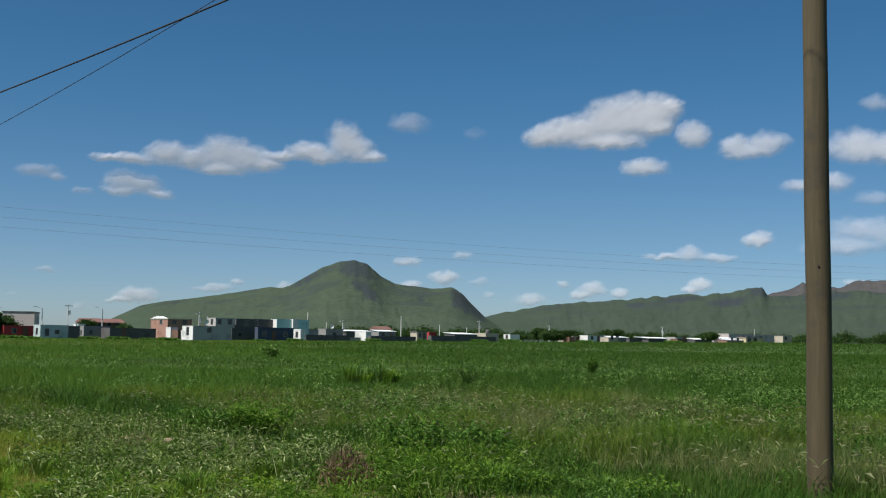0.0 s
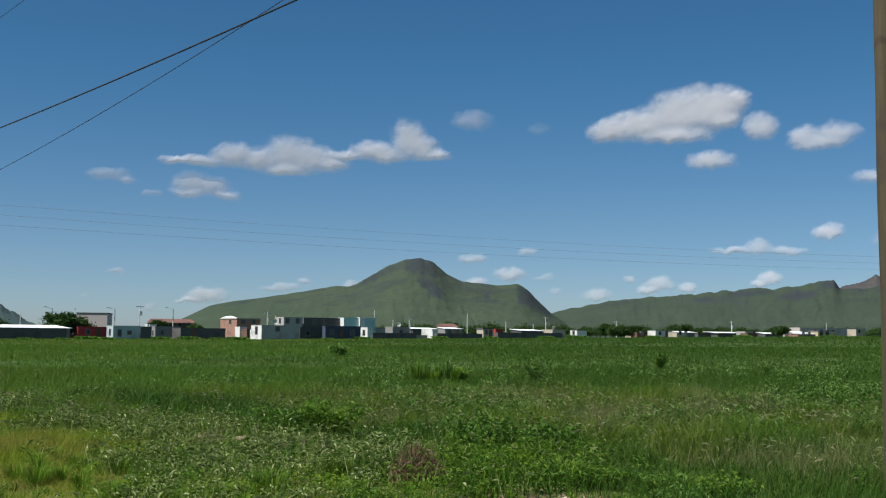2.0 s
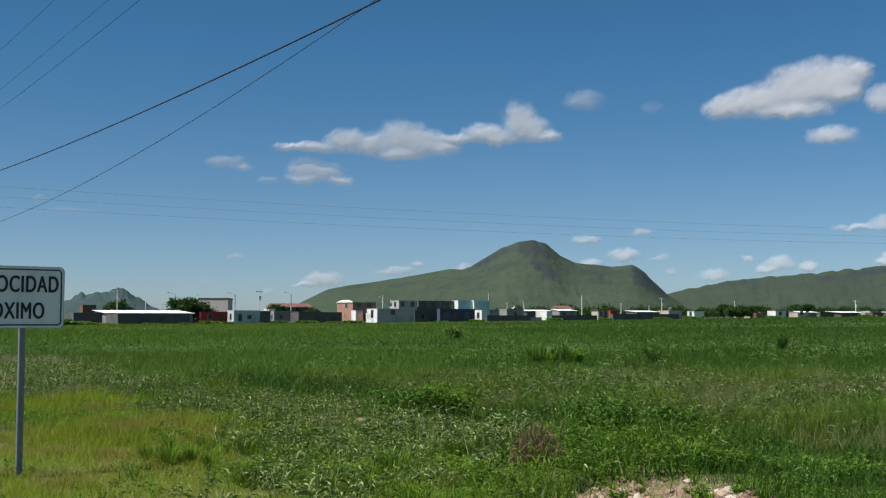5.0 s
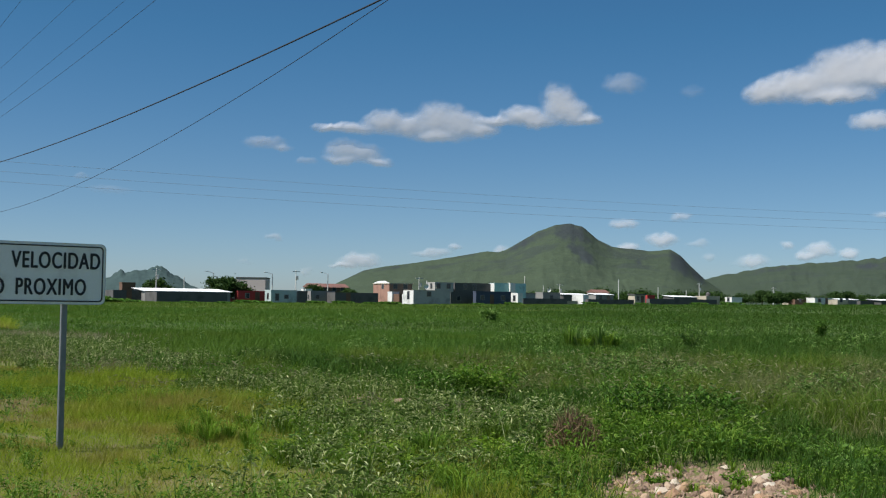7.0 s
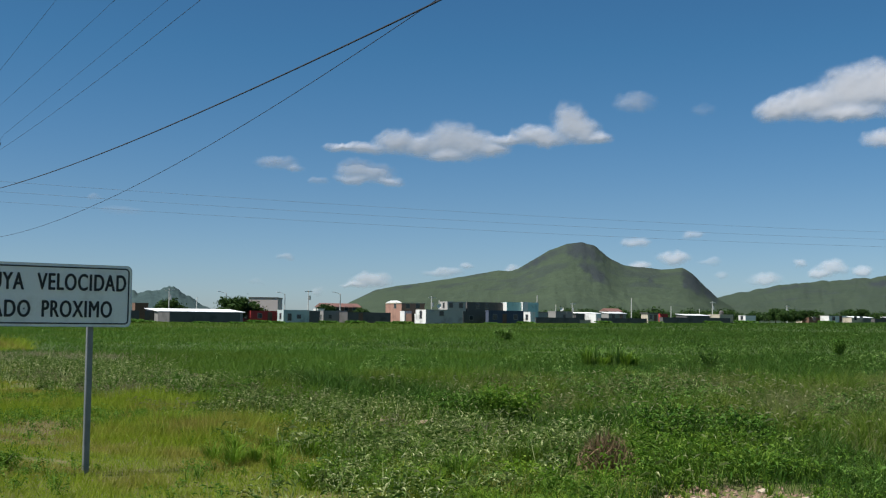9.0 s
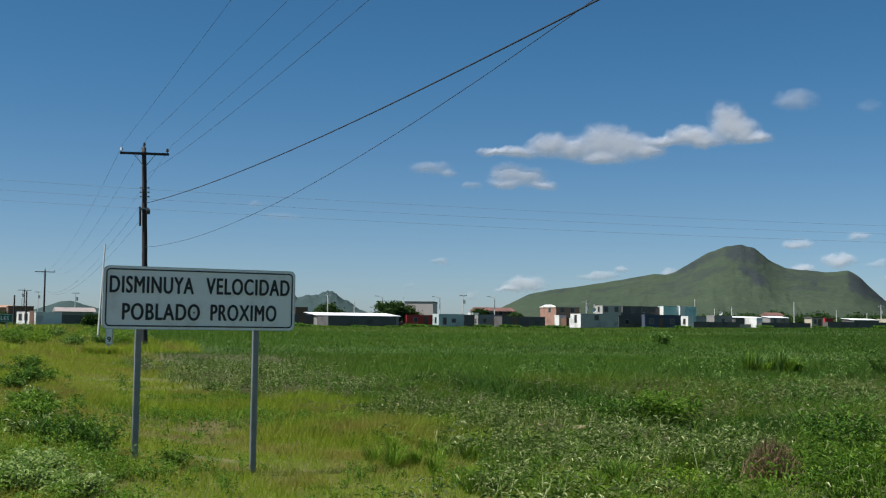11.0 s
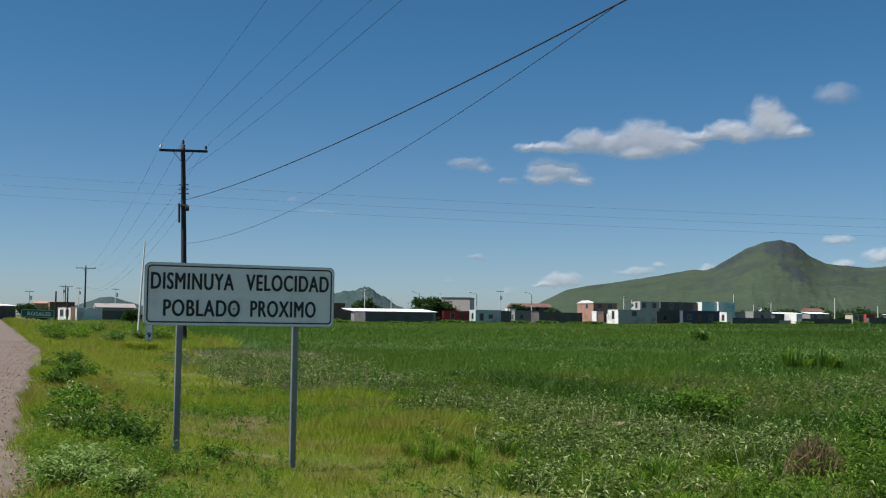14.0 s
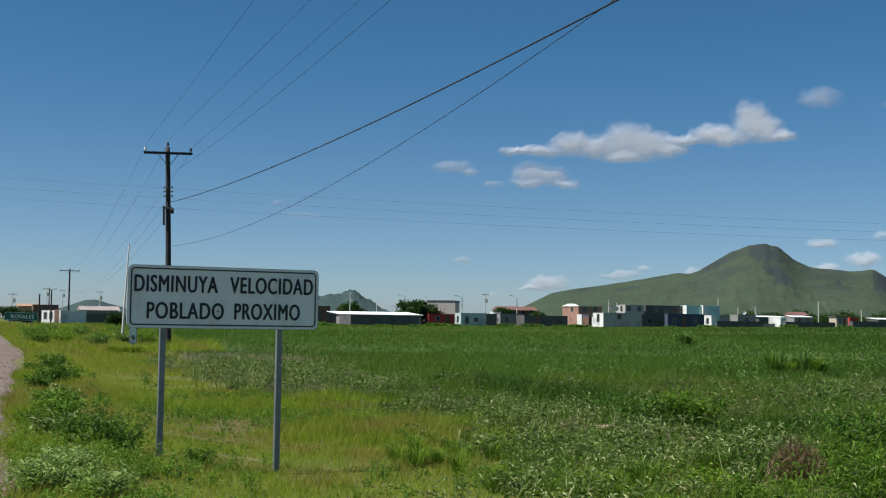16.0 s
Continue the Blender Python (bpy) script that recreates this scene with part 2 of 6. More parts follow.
M_TIMBER = surface("pole_timber", (0.040, 0.030, 0.013), (0.098, 0.072, 0.034), 3.0, 0.85, bump=0.5, dist=0.006, fine=30.0, stretch=(1, 1, 0.06), stain=(0.036, 0.029, 0.021), stain_scale=1.1)
M_DARKPOLE = surface("creosote_timber", (0.014, 0.012, 0.013), (0.033, 0.027, 0.027), 3.0, 0.8, bump=0.4, dist=0.006, fine=30.0, stretch=(1, 1, 0.08))
M_CONCRETE = surface("concrete", (0.46, 0.45, 0.43), (0.62, 0.60, 0.57), 2.0, 0.9)
M_GALV = surface("galvanised_steel", (0.17, 0.185, 0.19), (0.27, 0.285, 0.29), 9.0, 0.5, metal=0.6, bump=0.1, dist=0.002, fine=120.0)
M_SIGN = surface("sign_white", (0.74, 0.75, 0.71), (0.82, 0.83, 0.79), 2.0, 0.45, bump=0.05, dist=0.001, fine=60.0, stain=(0.67, 0.67, 0.62), stain_scale=3.0)
M_SIGNBACK = surface("sign_sheet", (0.40, 0.42, 0.43), (0.55, 0.56, 0.57), 5.0, 0.4, metal=0.7, bump=0.05)
M_BLACK = surface("sign_black", (0.012, 0.012, 0.014), (0.022, 0.022, 0.024), 8.0, 0.5, bump=0.0)
M_GREEN = surface("sign_green", (0.005, 0.10, 0.055), (0.010, 0.15, 0.08), 3.0, 0.5, bump=0.0)
M_WIRE = surface("wire_black", (0.007, 0.009, 0.014), (0.014, 0.018, 0.028), 4.0, 0.8, bump=0.0)
M_ALU = surface("wire_aluminium", (0.24, 0.28, 0.33), (0.33, 0.38, 0.44), 4.0, 0.35, metal=0.4, bump=0.0)
M_CERAMIC = surface("insulator_ceramic", (0.45, 0.45, 0.44), (0.6, 0.6, 0.58), 6.0, 0.25, bump=0.0)
M_GLASS = surface("window_glass", (0.02, 0.025, 0.03), (0.04, 0.045, 0.05), 1.0, 0.1, bump=0.0)
M_STONE = surface("rubble_stone", (0.13, 0.082, 0.052), (0.30, 0.21, 0.145), 6.0, 0.9, bump=0.5, dist=0.01, fine=30.0)


def stone_material():
    m, n, l, b = material("mixed_stone")
    rnd = n.new("ShaderNodeObjectInfo").outputs["Random"]
    tone = ramp(n, l, rnd, [(0.0, (0.15, 0.088, 0.055)), (0.4, (0.26, 0.165, 0.105)), (0.65, (0.36, 0.25, 0.165)), (0.78, (0.42, 0.21, 0.085)), (0.9, (0.46, 0.36, 0.26)), (1.0, (0.62, 0.54, 0.43))])
    grain = noise_node(n, l, 30.0, 4, 0.6)
    col = mix_color(n, l, 0.3, tone, ramp(n, l, grain, [(0.3, (0.09, 0.07, 0.055)), (0.7, (0.30, 0.24, 0.19))]))
    l.new(col, b.inputs["Base Color"])
    b.inputs["Roughness"].default_value = 0.9
    add_bump(n, l, b, grain, 0.5, 0.01)
    return m


M_MIXSTONE = stone_material()


def wall_paint(name, color, wear=0.75):
    dark = tuple(c * wear for c in color)
    return surface(name, dark, color, 0.35, 0.85, bump=0.1, dist=0.01, fine=6.0, stain=tuple(c * 0.6 for c in color), stain_scale=0.4)


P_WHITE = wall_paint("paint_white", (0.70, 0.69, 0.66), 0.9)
P_GREY = wall_paint("block_grey", (0.25, 0.24, 0.23), 0.8)
P_DARK = wall_paint("block_dark", (0.105, 0.100, 0.098), 0.75)
P_RED = wall_paint("paint_red", (0.44, 0.042, 0.040), 0.8)
P_BLOCK = wall_paint("block_pale", (0.43, 0.41, 0.385), 0.8)
P_BROWNBLOCK = wall_paint("block_brown", (0.50, 0.43, 0.41), 0.85)
P_TEAL = wall_paint("paint_teal", (0.43, 0.50, 0.49), 0.88)
P_CYAN = wall_paint("paint_cyan", (0.42, 0.64, 0.62), 0.9)
P_BLUE = wall_paint("paint_dark_blue", (0.055, 0.070, 0.110), 0.8)
P_BRICK = wall_paint("brick_wall", (0.36, 0.20, 0.15), 0.75)
P_CREAM = wall_paint("paint_cream", (0.46, 0.40, 0.31), 0.85)
P_YELLOW = wall_paint("paint_yellow_cream", (0.56, 0.47, 0.28), 0.85)
P_ORANGE = wall_paint("paint_orange", (0.42, 0.25, 0.17), 0.85)
P_BROWN = wall_paint("paint_brown", (0.16, 0.09, 0.06), 0.8)
P_TILE = wall_paint("roof_tile", (0.20, 0.098, 0.078), 0.75)
P_PINK = wall_paint("roof_pink", (0.32, 0.27, 0.255), 0.85)
P_SHEET = wall_paint("roof_white_sheet", (0.82, 0.82, 0.82), 0.92)


# ---- ground: one sheet to the horizon ----
def build_ground():
    rings = np.concatenate([np.linspace(0.6, 30, 60), np.geomspace(31, 4900, 70)])
    steps = 360
    ang = np.linspace(0, 2 * np.pi, steps, endpoint=False)
    rr, aa = np.meshgrid(rings, ang, indexing="ij")
    x, y = -rr * np.sin(aa), rr * np.cos(aa)
    z = height(x, y)
    verts = np.concatenate([np.stack([x, y, z], -1).reshape(-1, 3), [[0, 0, float(height(0, 0))]]])
    i, j = np.meshgrid(np.arange(len(rings) - 1), np.arange(steps), indexing="ij")
    k = (j + 1) % steps
    faces = np.stack([i * steps + j, i * steps + k, (i + 1) * steps + k, (i + 1) * steps + j], -1).reshape(-1, 4)
    me = from_arrays("ground", verts, faces, M_SOIL, True)
    bm = bmesh.new()
    bm.from_mesh(me)
    bm.verts.ensure_lookup_table()
    c = bm.verts[len(verts) - 1]
    for s in range(steps):
        bm.faces.new((bm.verts[s], bm.verts[(s + 1) % steps], c))
    bmesh.ops.recalc_face_normals(bm, faces=bm.faces)
    bm.to_mesh(me)
    bm.free()
    if me.polygons[0].normal.z < 0:
        me.flip_normals()
    tagged(new("ground", me), "green overgrown field of soil and low plants", "ground", kind="structure")


build_ground()


def strip(name, v0, v1, lift, mat, label, category, u0=-40.0, u1=420.0, wobble=0.0, seed=1):
    """A band of ground along the road, laid just above the sheet; v0 and v1 are functions of the way along."""
    us = np.concatenate([np.linspace(u0, 4, 40), np.linspace(4.1, 45, 400), np.linspace(46, u1, 120)])
    cols = 9
    a, b = v0(us), v1(us)
    b = b + wobble * (fbm(us * 0.35, us * 0 + 0.5, seed) - 0.5) * 2
    b = b + 0.05 * wobble * (fbm(us * 1.9, us * 0 + 3.5, seed + 5) - 0.5) * 2
    t = np.append(np.linspace(0, 0.93, cols - 1), 1.0)
    vv = a[:, None] * (1 - t) + b[:, None] * t
    uu = np.repeat(us[:, None], cols, 1)
    x, y = uu * AHEAD[0] + vv * ASIDE[0], uu * AHEAD[1] + vv * ASIDE[1]
    z = height(x, y) + lift * (1 - 0.4 * smooth(0.7, 0.93, t))
    z[:, -1] -= 0.6 * lift + 0.03
    i, j = np.meshgrid(np.arange(len(us) - 1), np.arange(cols - 1), indexing="ij")
    faces = np.stack([i * cols + j, i * cols + j + 1, (i + 1) * cols + j + 1, (i + 1) * cols + j], -1).reshape(-1, 4)
    me = from_arrays(name, np.stack([x, y, z], -1).reshape(-1, 3), faces, mat)
    if me.polygons[0].normal.z < 0:
        me.flip_normals()
    return tagged(new(name, me), label, category, kind="structure")


strip("road", lambda u: u * 0 - 9.0, lambda u: u * 0 - 1.6, 0.07, M_ROAD, "worn grey asphalt country road with patches", "road")
strip("shoulder", lambda u: u * 0 - 1.7, lambda u: edge_of_road(u) + 0.05, 0.04, M_SHOULDER, "pinkish gravel and dirt road shoulder", "road shoulder", wobble=0.35, seed=3)


def cross_track():
    """A pale dirt way that leaves the road into the verge."""
    us, vs = np.linspace(-2.0, 2.0, 7), np.linspace(0.9, 4.2, 24)
    uu, vv = np.meshgrid(us, vs, indexing="ij")
    uu2 = 77.0 + uu * (1 - 0.5 * smooth(2.0, 4.2, vv)) * (0.85 + 0.3 * value_noise(vv * 1.2, vv * 0, 3))
    x, y = uu2 * AHEAD[0] + vv * ASIDE[0], uu2 * AHEAD[1] + vv * ASIDE[1]
    z = height(x, y) + 0.035
    i, j = np.meshgrid(np.arange(6), np.arange(23), indexing="ij")
    faces = np.stack([i * 24 + j, i * 24 + j + 1, (i + 1) * 24 + j + 1, (i + 1) * 24 + j], -1).reshape(-1, 4)
    me = from_arrays("dirt_track", np.stack([x, y, z], -1).reshape(-1, 3), faces, M_SHOULDER, True)
    if me.polygons[0].normal.z < 0:
        me.flip_normals()
    tagged(new("dirt_track", me), "pale bare dirt track leaving the road", "dirt track", kind="structure")


cross_track()


# ---- mountains ----
def mountain_material(name, low, high, rock, scale=0.006, bias=0.0, lift=0.0014):
    m, n, l, b = material(name)
    big = noise_node(n, l, scale, 7, 0.62)
    small = noise_node(n, l, scale * 9, 5, 0.6)
    col = ramp(n, l, big, [(0.35, low), (0.65, high)])
    col = mix_color(n, l, 0.4, col, ramp(n, l, small, [(0.3, tuple(c * 0.6 for c in low)), (0.7, high)]))
    geo = n.new("ShaderNodeNewGeometry")
    sep = n.new("ShaderNodeSeparateXYZ")
    l.new(geo.outputs["True Normal"], sep.inputs[0])
    pos = n.new("ShaderNodeSeparateXYZ")
    l.new(geo.outputs["Position"], pos.inputs[0])
    outcrop = noise_node(n, l, scale * 1.3, 7, 0.68, stretch=(1, 1, 1.25))
    outcrop = ramp(n, l, outcrop, [(0.38, (0, 0, 0)), (0.64, (0.6, 0.6, 0.6))])
    hgt = n.new("ShaderNodeMath")
    hgt.operation = "MULTIPLY_ADD"
    l.new(pos.outputs["Z"], hgt.inputs[0])
    hgt.inputs[1].default_value = lift
    l.new(outcrop, hgt.inputs[2])
    steep = n.new("ShaderNodeMath")
    steep.operation = "MULTIPLY_ADD"
    l.new(sep.outputs["Z"], steep.inputs[0])
    steep.inputs[1].default_value = -0.42
    l.new(hgt.outputs[0], steep.inputs[2])
    mask = ramp(n, l, steep.outputs[0], [(0.26 - bias, (0, 0, 0)), (0.45 - bias, (0.9, 0.9, 0.9))])
    spots = n.new("ShaderNodeAttribute")
    spots.attribute_name = "rock"
    col = mix_color(n, l, 0.5, col, mix_color(n, l, mask, col, rock))
    col = mix_color(n, l, spots.outputs["Fac"], col, rock)
    l.new(col, b.inputs["Base Color"])
    b.inputs["Roughness"].default_value = 0.95
    b.inputs["Specular IOR Level"].default_value = 0.1
    add_bump(n, l, b, small, 0.7, 8.0)
    return m


# scrub and rock are greyed and blued here, haze put into their colours
M_HILL = mountain_material("hill_scrub", (0.043, 0.061, 0.040), (0.058, 0.080, 0.048), (0.031, 0.038, 0.042), 0.006, 0.10, 0.0029)
M_RIDGE = mountain_material("ridge_scrub", (0.039, 0.056, 0.039), (0.052, 0.072, 0.046), (0.034, 0.040, 0.047), 0.008, 0.16, 0.0019)
M_BROWNHILL = mountain_material("bare_brown_hill", (0.058, 0.056, 0.058), (0.076, 0.072, 0.068), (0.050, 0.045, 0.052))
# bluest of them, for the air before the farthest hills
M_HAZYHILL = mountain_material("hazy_far_hill", (0.040, 0.066, 0.066), (0.054, 0.084, 0.080), (0.044, 0.060, 0.068))


def mountain(name, label, crest, dist, front, back, mat, rough=1.0, seed=1, outcrops=(), jag=0.05):
    """A ridge: crest nodes of (yaw, elevation) degrees at one distance, with spurs and gullies falling to its foot."""
    az = np.array([c[0] for c in crest])[::-1]
    el = np.array([c[1] for c in crest])[::-1]
    n_a = int(max(60, (az[-1] - az[0]) * 16))
    n_r = 70
    a = np.linspace(az[0], az[-1], n_a)
    base = np.interp(a, az, el)
    k = np.hanning(7)
    pad = np.pad(base, 3, mode="edge")
    soft = np.convolve(pad, k / k.sum(), mode="valid")
    crest_h = np.tan(np.radians(soft)) * dist + 1.35
    s = np.concatenate([np.linspace(0, 1, n_r - 16), np.linspace(1.06, 2, 16)])
    aa, ss = np.meshgrid(a, s, indexing="ij")
    lat = np.radians(aa) * dist / 130.0
    spur = fbm(lat, ss * 0.8, seed, 3)
    rise = np.where(ss < 1, ss, 2 - ss)
    shape = rise ** (1.0 + 0.9 * spur)
    shape = np.where(ss < 1, shape, rise**1.5)
    rr = np.where(ss < 1, dist - front + front * ss, dist + back * (ss - 1))
    gully = np.abs(fbm(lat * 1.6 + 0.6 * fbm(lat, ss * 2, seed + 8), ss * 1.3, seed + 3, 4) - 0.5) * 2
    wide = np.convolve(np.pad(crest_h, 24, mode="edge"), np.hanning(51)[1:-1] / np.hanning(51).sum(), mode="valid")
    keep_top = np.clip(rise, 0, 1) ** 5
    line = wide[:, None] * (1 - keep_top) + crest_h[:, None] * keep_top
    z = line * shape
    env = rise * (1 - rise) * 4
    z = z + rough * env * crest_h[:, None] * (0.11 * (gully - 0.35) + 0.24 * (spur - 0.5))
    z = z + rough * 2.0 * (fbm(lat * 7, ss * 9, seed + 6, 3) - 0.5) * smooth(0.02, 0.2, rise) * (0.15 + 0.85 * env)
    cap = crest_h[:, None] * (0.12 + 0.88 * rise ** 0.55) * 1.0
    z = np.where(ss < 1, np.minimum(z, cap), z)
    z = z + jag * crest_h[:, None] * rise**5 * (fbm(aa * 2.2, aa * 0 + ss * 2, seed + 40, 4) - 0.5)
    z = z - 1.5 * (rise < 0.001)
    x, y = -rr * np.sin(np.radians(aa)), rr * np.cos(np.radians(aa))
    m = len(s)
    i, j = np.meshgrid(np.arange(n_a - 1), np.arange(m - 1), indexing="ij")
    faces = np.stack([i * m + j, (i + 1) * m + j, (i + 1) * m + j + 1, i * m + j + 1], -1).reshape(-1, 4)
    me = from_arrays(name, np.stack([x, y, z], -1).reshape(-1, 3), faces, mat, True)
    if me.polygons[len(me.polygons) // 3].normal.z < 0:
        me.flip_normals()
    bare_rock = np.zeros_like(aa)
    for ca, cs, wa, ws, amount in outcrops:
        bare_rock = np.maximum(bare_rock, amount * np.exp(-(((aa - ca) / wa) ** 2) - ((ss - cs) / ws) ** 2))
    broken = bare_rock + 0.75 * (fbm(aa * 5, ss * 22, seed + 60, 4) - 0.5) * (bare_rock > 0.05)
    at = me.attributes.new("rock", "FLOAT", "POINT")
    at.data.foreach_set("value", (smooth(0.25, 0.75, broken) * 0.85).ravel().astype(np.float32))
    return tagged(new(name, me), label, "mountain", kind="structure")


# dark rock spots; the two on the right shoulder also paint in its shade
mountain("mountain", "green domed mountain with rocky top and shoulder", [
    (17.2, 0.1), (15.78, 0.88), (14.5, 1.52), (13.19, 1.77), (11.87, 1.94), (10.53, 2.16), (9.46, 2.35), (8.37, 2.54), (7.82, 2.50), (7.42, 2.65),
    (6.6, 3.16), (5.92, 3.54), (5.1, 3.86), (4.32, 3.95), (3.71, 3.78), (3.0, 3.15), (2.29, 2.81), (1.31, 2.71), (0.47, 2.59), (-0.5, 2.72),
    (-1.07, 2.33), (-1.49, 1.89), (-2.2, 1.20), (-3.0, 0.7), (-4.2, 0.1)], 2600, 1000, 700, M_HILL, 0.6, 4,
    ((4.3, 0.93, 1.0, 0.11, 0.9), (6.5, 0.95, 1.0, 0.07, 0.7), (3.5, 0.70, 0.36, 0.08, 1.25), (3.95, 0.77, 0.6, 0.08, 0.75), (-1.0, 0.84, 0.7, 0.2, 0.9), (-1.8, 0.9, 0.5, 0.2, 0.8), (1.0, 0.8, 0.25, 0.09, 0.6), (12.8, 0.95, 1.3, 0.06, 0.5)), 0.02)
mountain("mountain", "long low green ridge with dark rock bands", [
    (1.5, 0.1), (-0.6, 0.85), (-2.2, 1.29), (-3.31, 1.53), (-4.69, 1.83), (-6.07, 1.99), (-7.45, 2.11), (-8.82, 2.21), (-10.17, 2.31), (-11.52, 2.46),
    (-12.85, 2.44), (-13.91, 2.58), (-14.96, 2.86), (-15.48, 2.86), (-15.7, 2.48), (-16.77, 2.40), (-18.67, 2.62), (-19.55, 2.68), (-20.97, 2.62), (-24, 2.5), (-30, 0.1)],
    3000, 1150, 700, M_RIDGE, 0.9, 12,
    ((-9.6, 0.85, 0.9, 0.08, 0.8), (-13.9, 0.85, 1.1, 0.09, 0.95), (-11.6, 0.93, 1.3, 0.06, 0.8), (-15.2, 0.95, 0.6, 0.07, 0.8), (-5.5, 0.93, 1.6, 0.06, 0.6), (-18.5, 0.92, 1.6, 0.08, 0.7)), 0.08)
mountain("mountain", "distant bare purple-brown mountain behind the ridge", [
    (-12.5, 0.2), (-14.96, 2.0), (-15.74, 2.46), (-17.34, 3.05), (-18.67, 2.76), (-19.55, 3.08), (-20.29, 3.18), (-20.98, 3.13), (-24, 2.6), (-28, 0.2)],
    3900, 700, 300, M_BROWNHILL, 1.4, 21, (), 0.10)
mountain("mountain", "distant rocky hills behind the town with blue-green haze in their colour", [
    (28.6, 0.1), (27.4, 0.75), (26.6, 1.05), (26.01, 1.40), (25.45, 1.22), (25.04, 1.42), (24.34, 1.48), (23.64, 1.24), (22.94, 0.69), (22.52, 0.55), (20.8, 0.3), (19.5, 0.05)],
    3900, 700, 300, M_HAZYHILL, 1.6, 31, (), 0.35)
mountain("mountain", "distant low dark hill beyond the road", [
    (40.4, 0.02), (39.0, 0.16), (37.62, 0.63), (36.99, 0.85), (36.47, 0.88), (35.3, 0.55), (34.11, 0.2), (33.0, 0.02)], 3700, 500, 300, M_HAZYHILL, 0.8, 41)


# ---- clouds: far sky backdrop ----
def cloud_material():
    m, n, l, b = material("cloud")
    at = n.new("ShaderNodeAttribute")
    at.attribute_name = "cover"
    fine = noise_node(n, l, 0.02, 5, 0.6)
    mul = n.new("ShaderNodeMath")
    mul.operation = "MULTIPLY_ADD"
    l.new(fine, mul.inputs[0])
    mul.inputs[1].default_value = 0.18
    l.new(at.outputs["Fac"], mul.inputs[2])
    mr = n.new("ShaderNodeMapRange")
    mr.interpolation_type = "SMOOTHSTEP"
    mr.inputs["From Min"].default_value, mr.inputs["From Max"].default_value = -0.15, 1.85
    l.new(mul.outputs[0], mr.inputs["Value"])
    b.inputs["Base Color"].default_value = (0.425, 0.42, 0.435, 1)
    b.inputs["Roughness"].default_value = 1.0
    b.inputs["Specular IOR Level"].default_value = 0.0
    # faint even glow added in place of light scattered inside the cloud
    b.inputs["Emission Color"].default_value = (0.92, 0.92, 1.0, 1)
    b.inputs["Emission Strength"].default_value = 0.20
    tr = n.new("ShaderNodeBsdfTransparent")
    mx = n.new("ShaderNodeMixShader")
    veil = n.new("ShaderNodeAttribute")
    veil.attribute_name = "veil"
    thin = n.new("ShaderNodeMath")
    thin.operation = "MULTIPLY"
    l.new(mr.outputs["Result"], thin.inputs[0])
    l.new(veil.outputs["Fac"], thin.inputs[1])
    l.new(thin.outputs[0], mx.inputs["Fac"])
    l.new(tr.outputs["BSDF"], mx.inputs[1])
    l.new(b.outputs["BSDF"], mx.inputs[2])
    l.new(mx.outputs["Shader"], n["Material Output"].inputs["Surface"])
    return m


M_CLOUD = cloud_material()
CLOUD_R = 4500.0


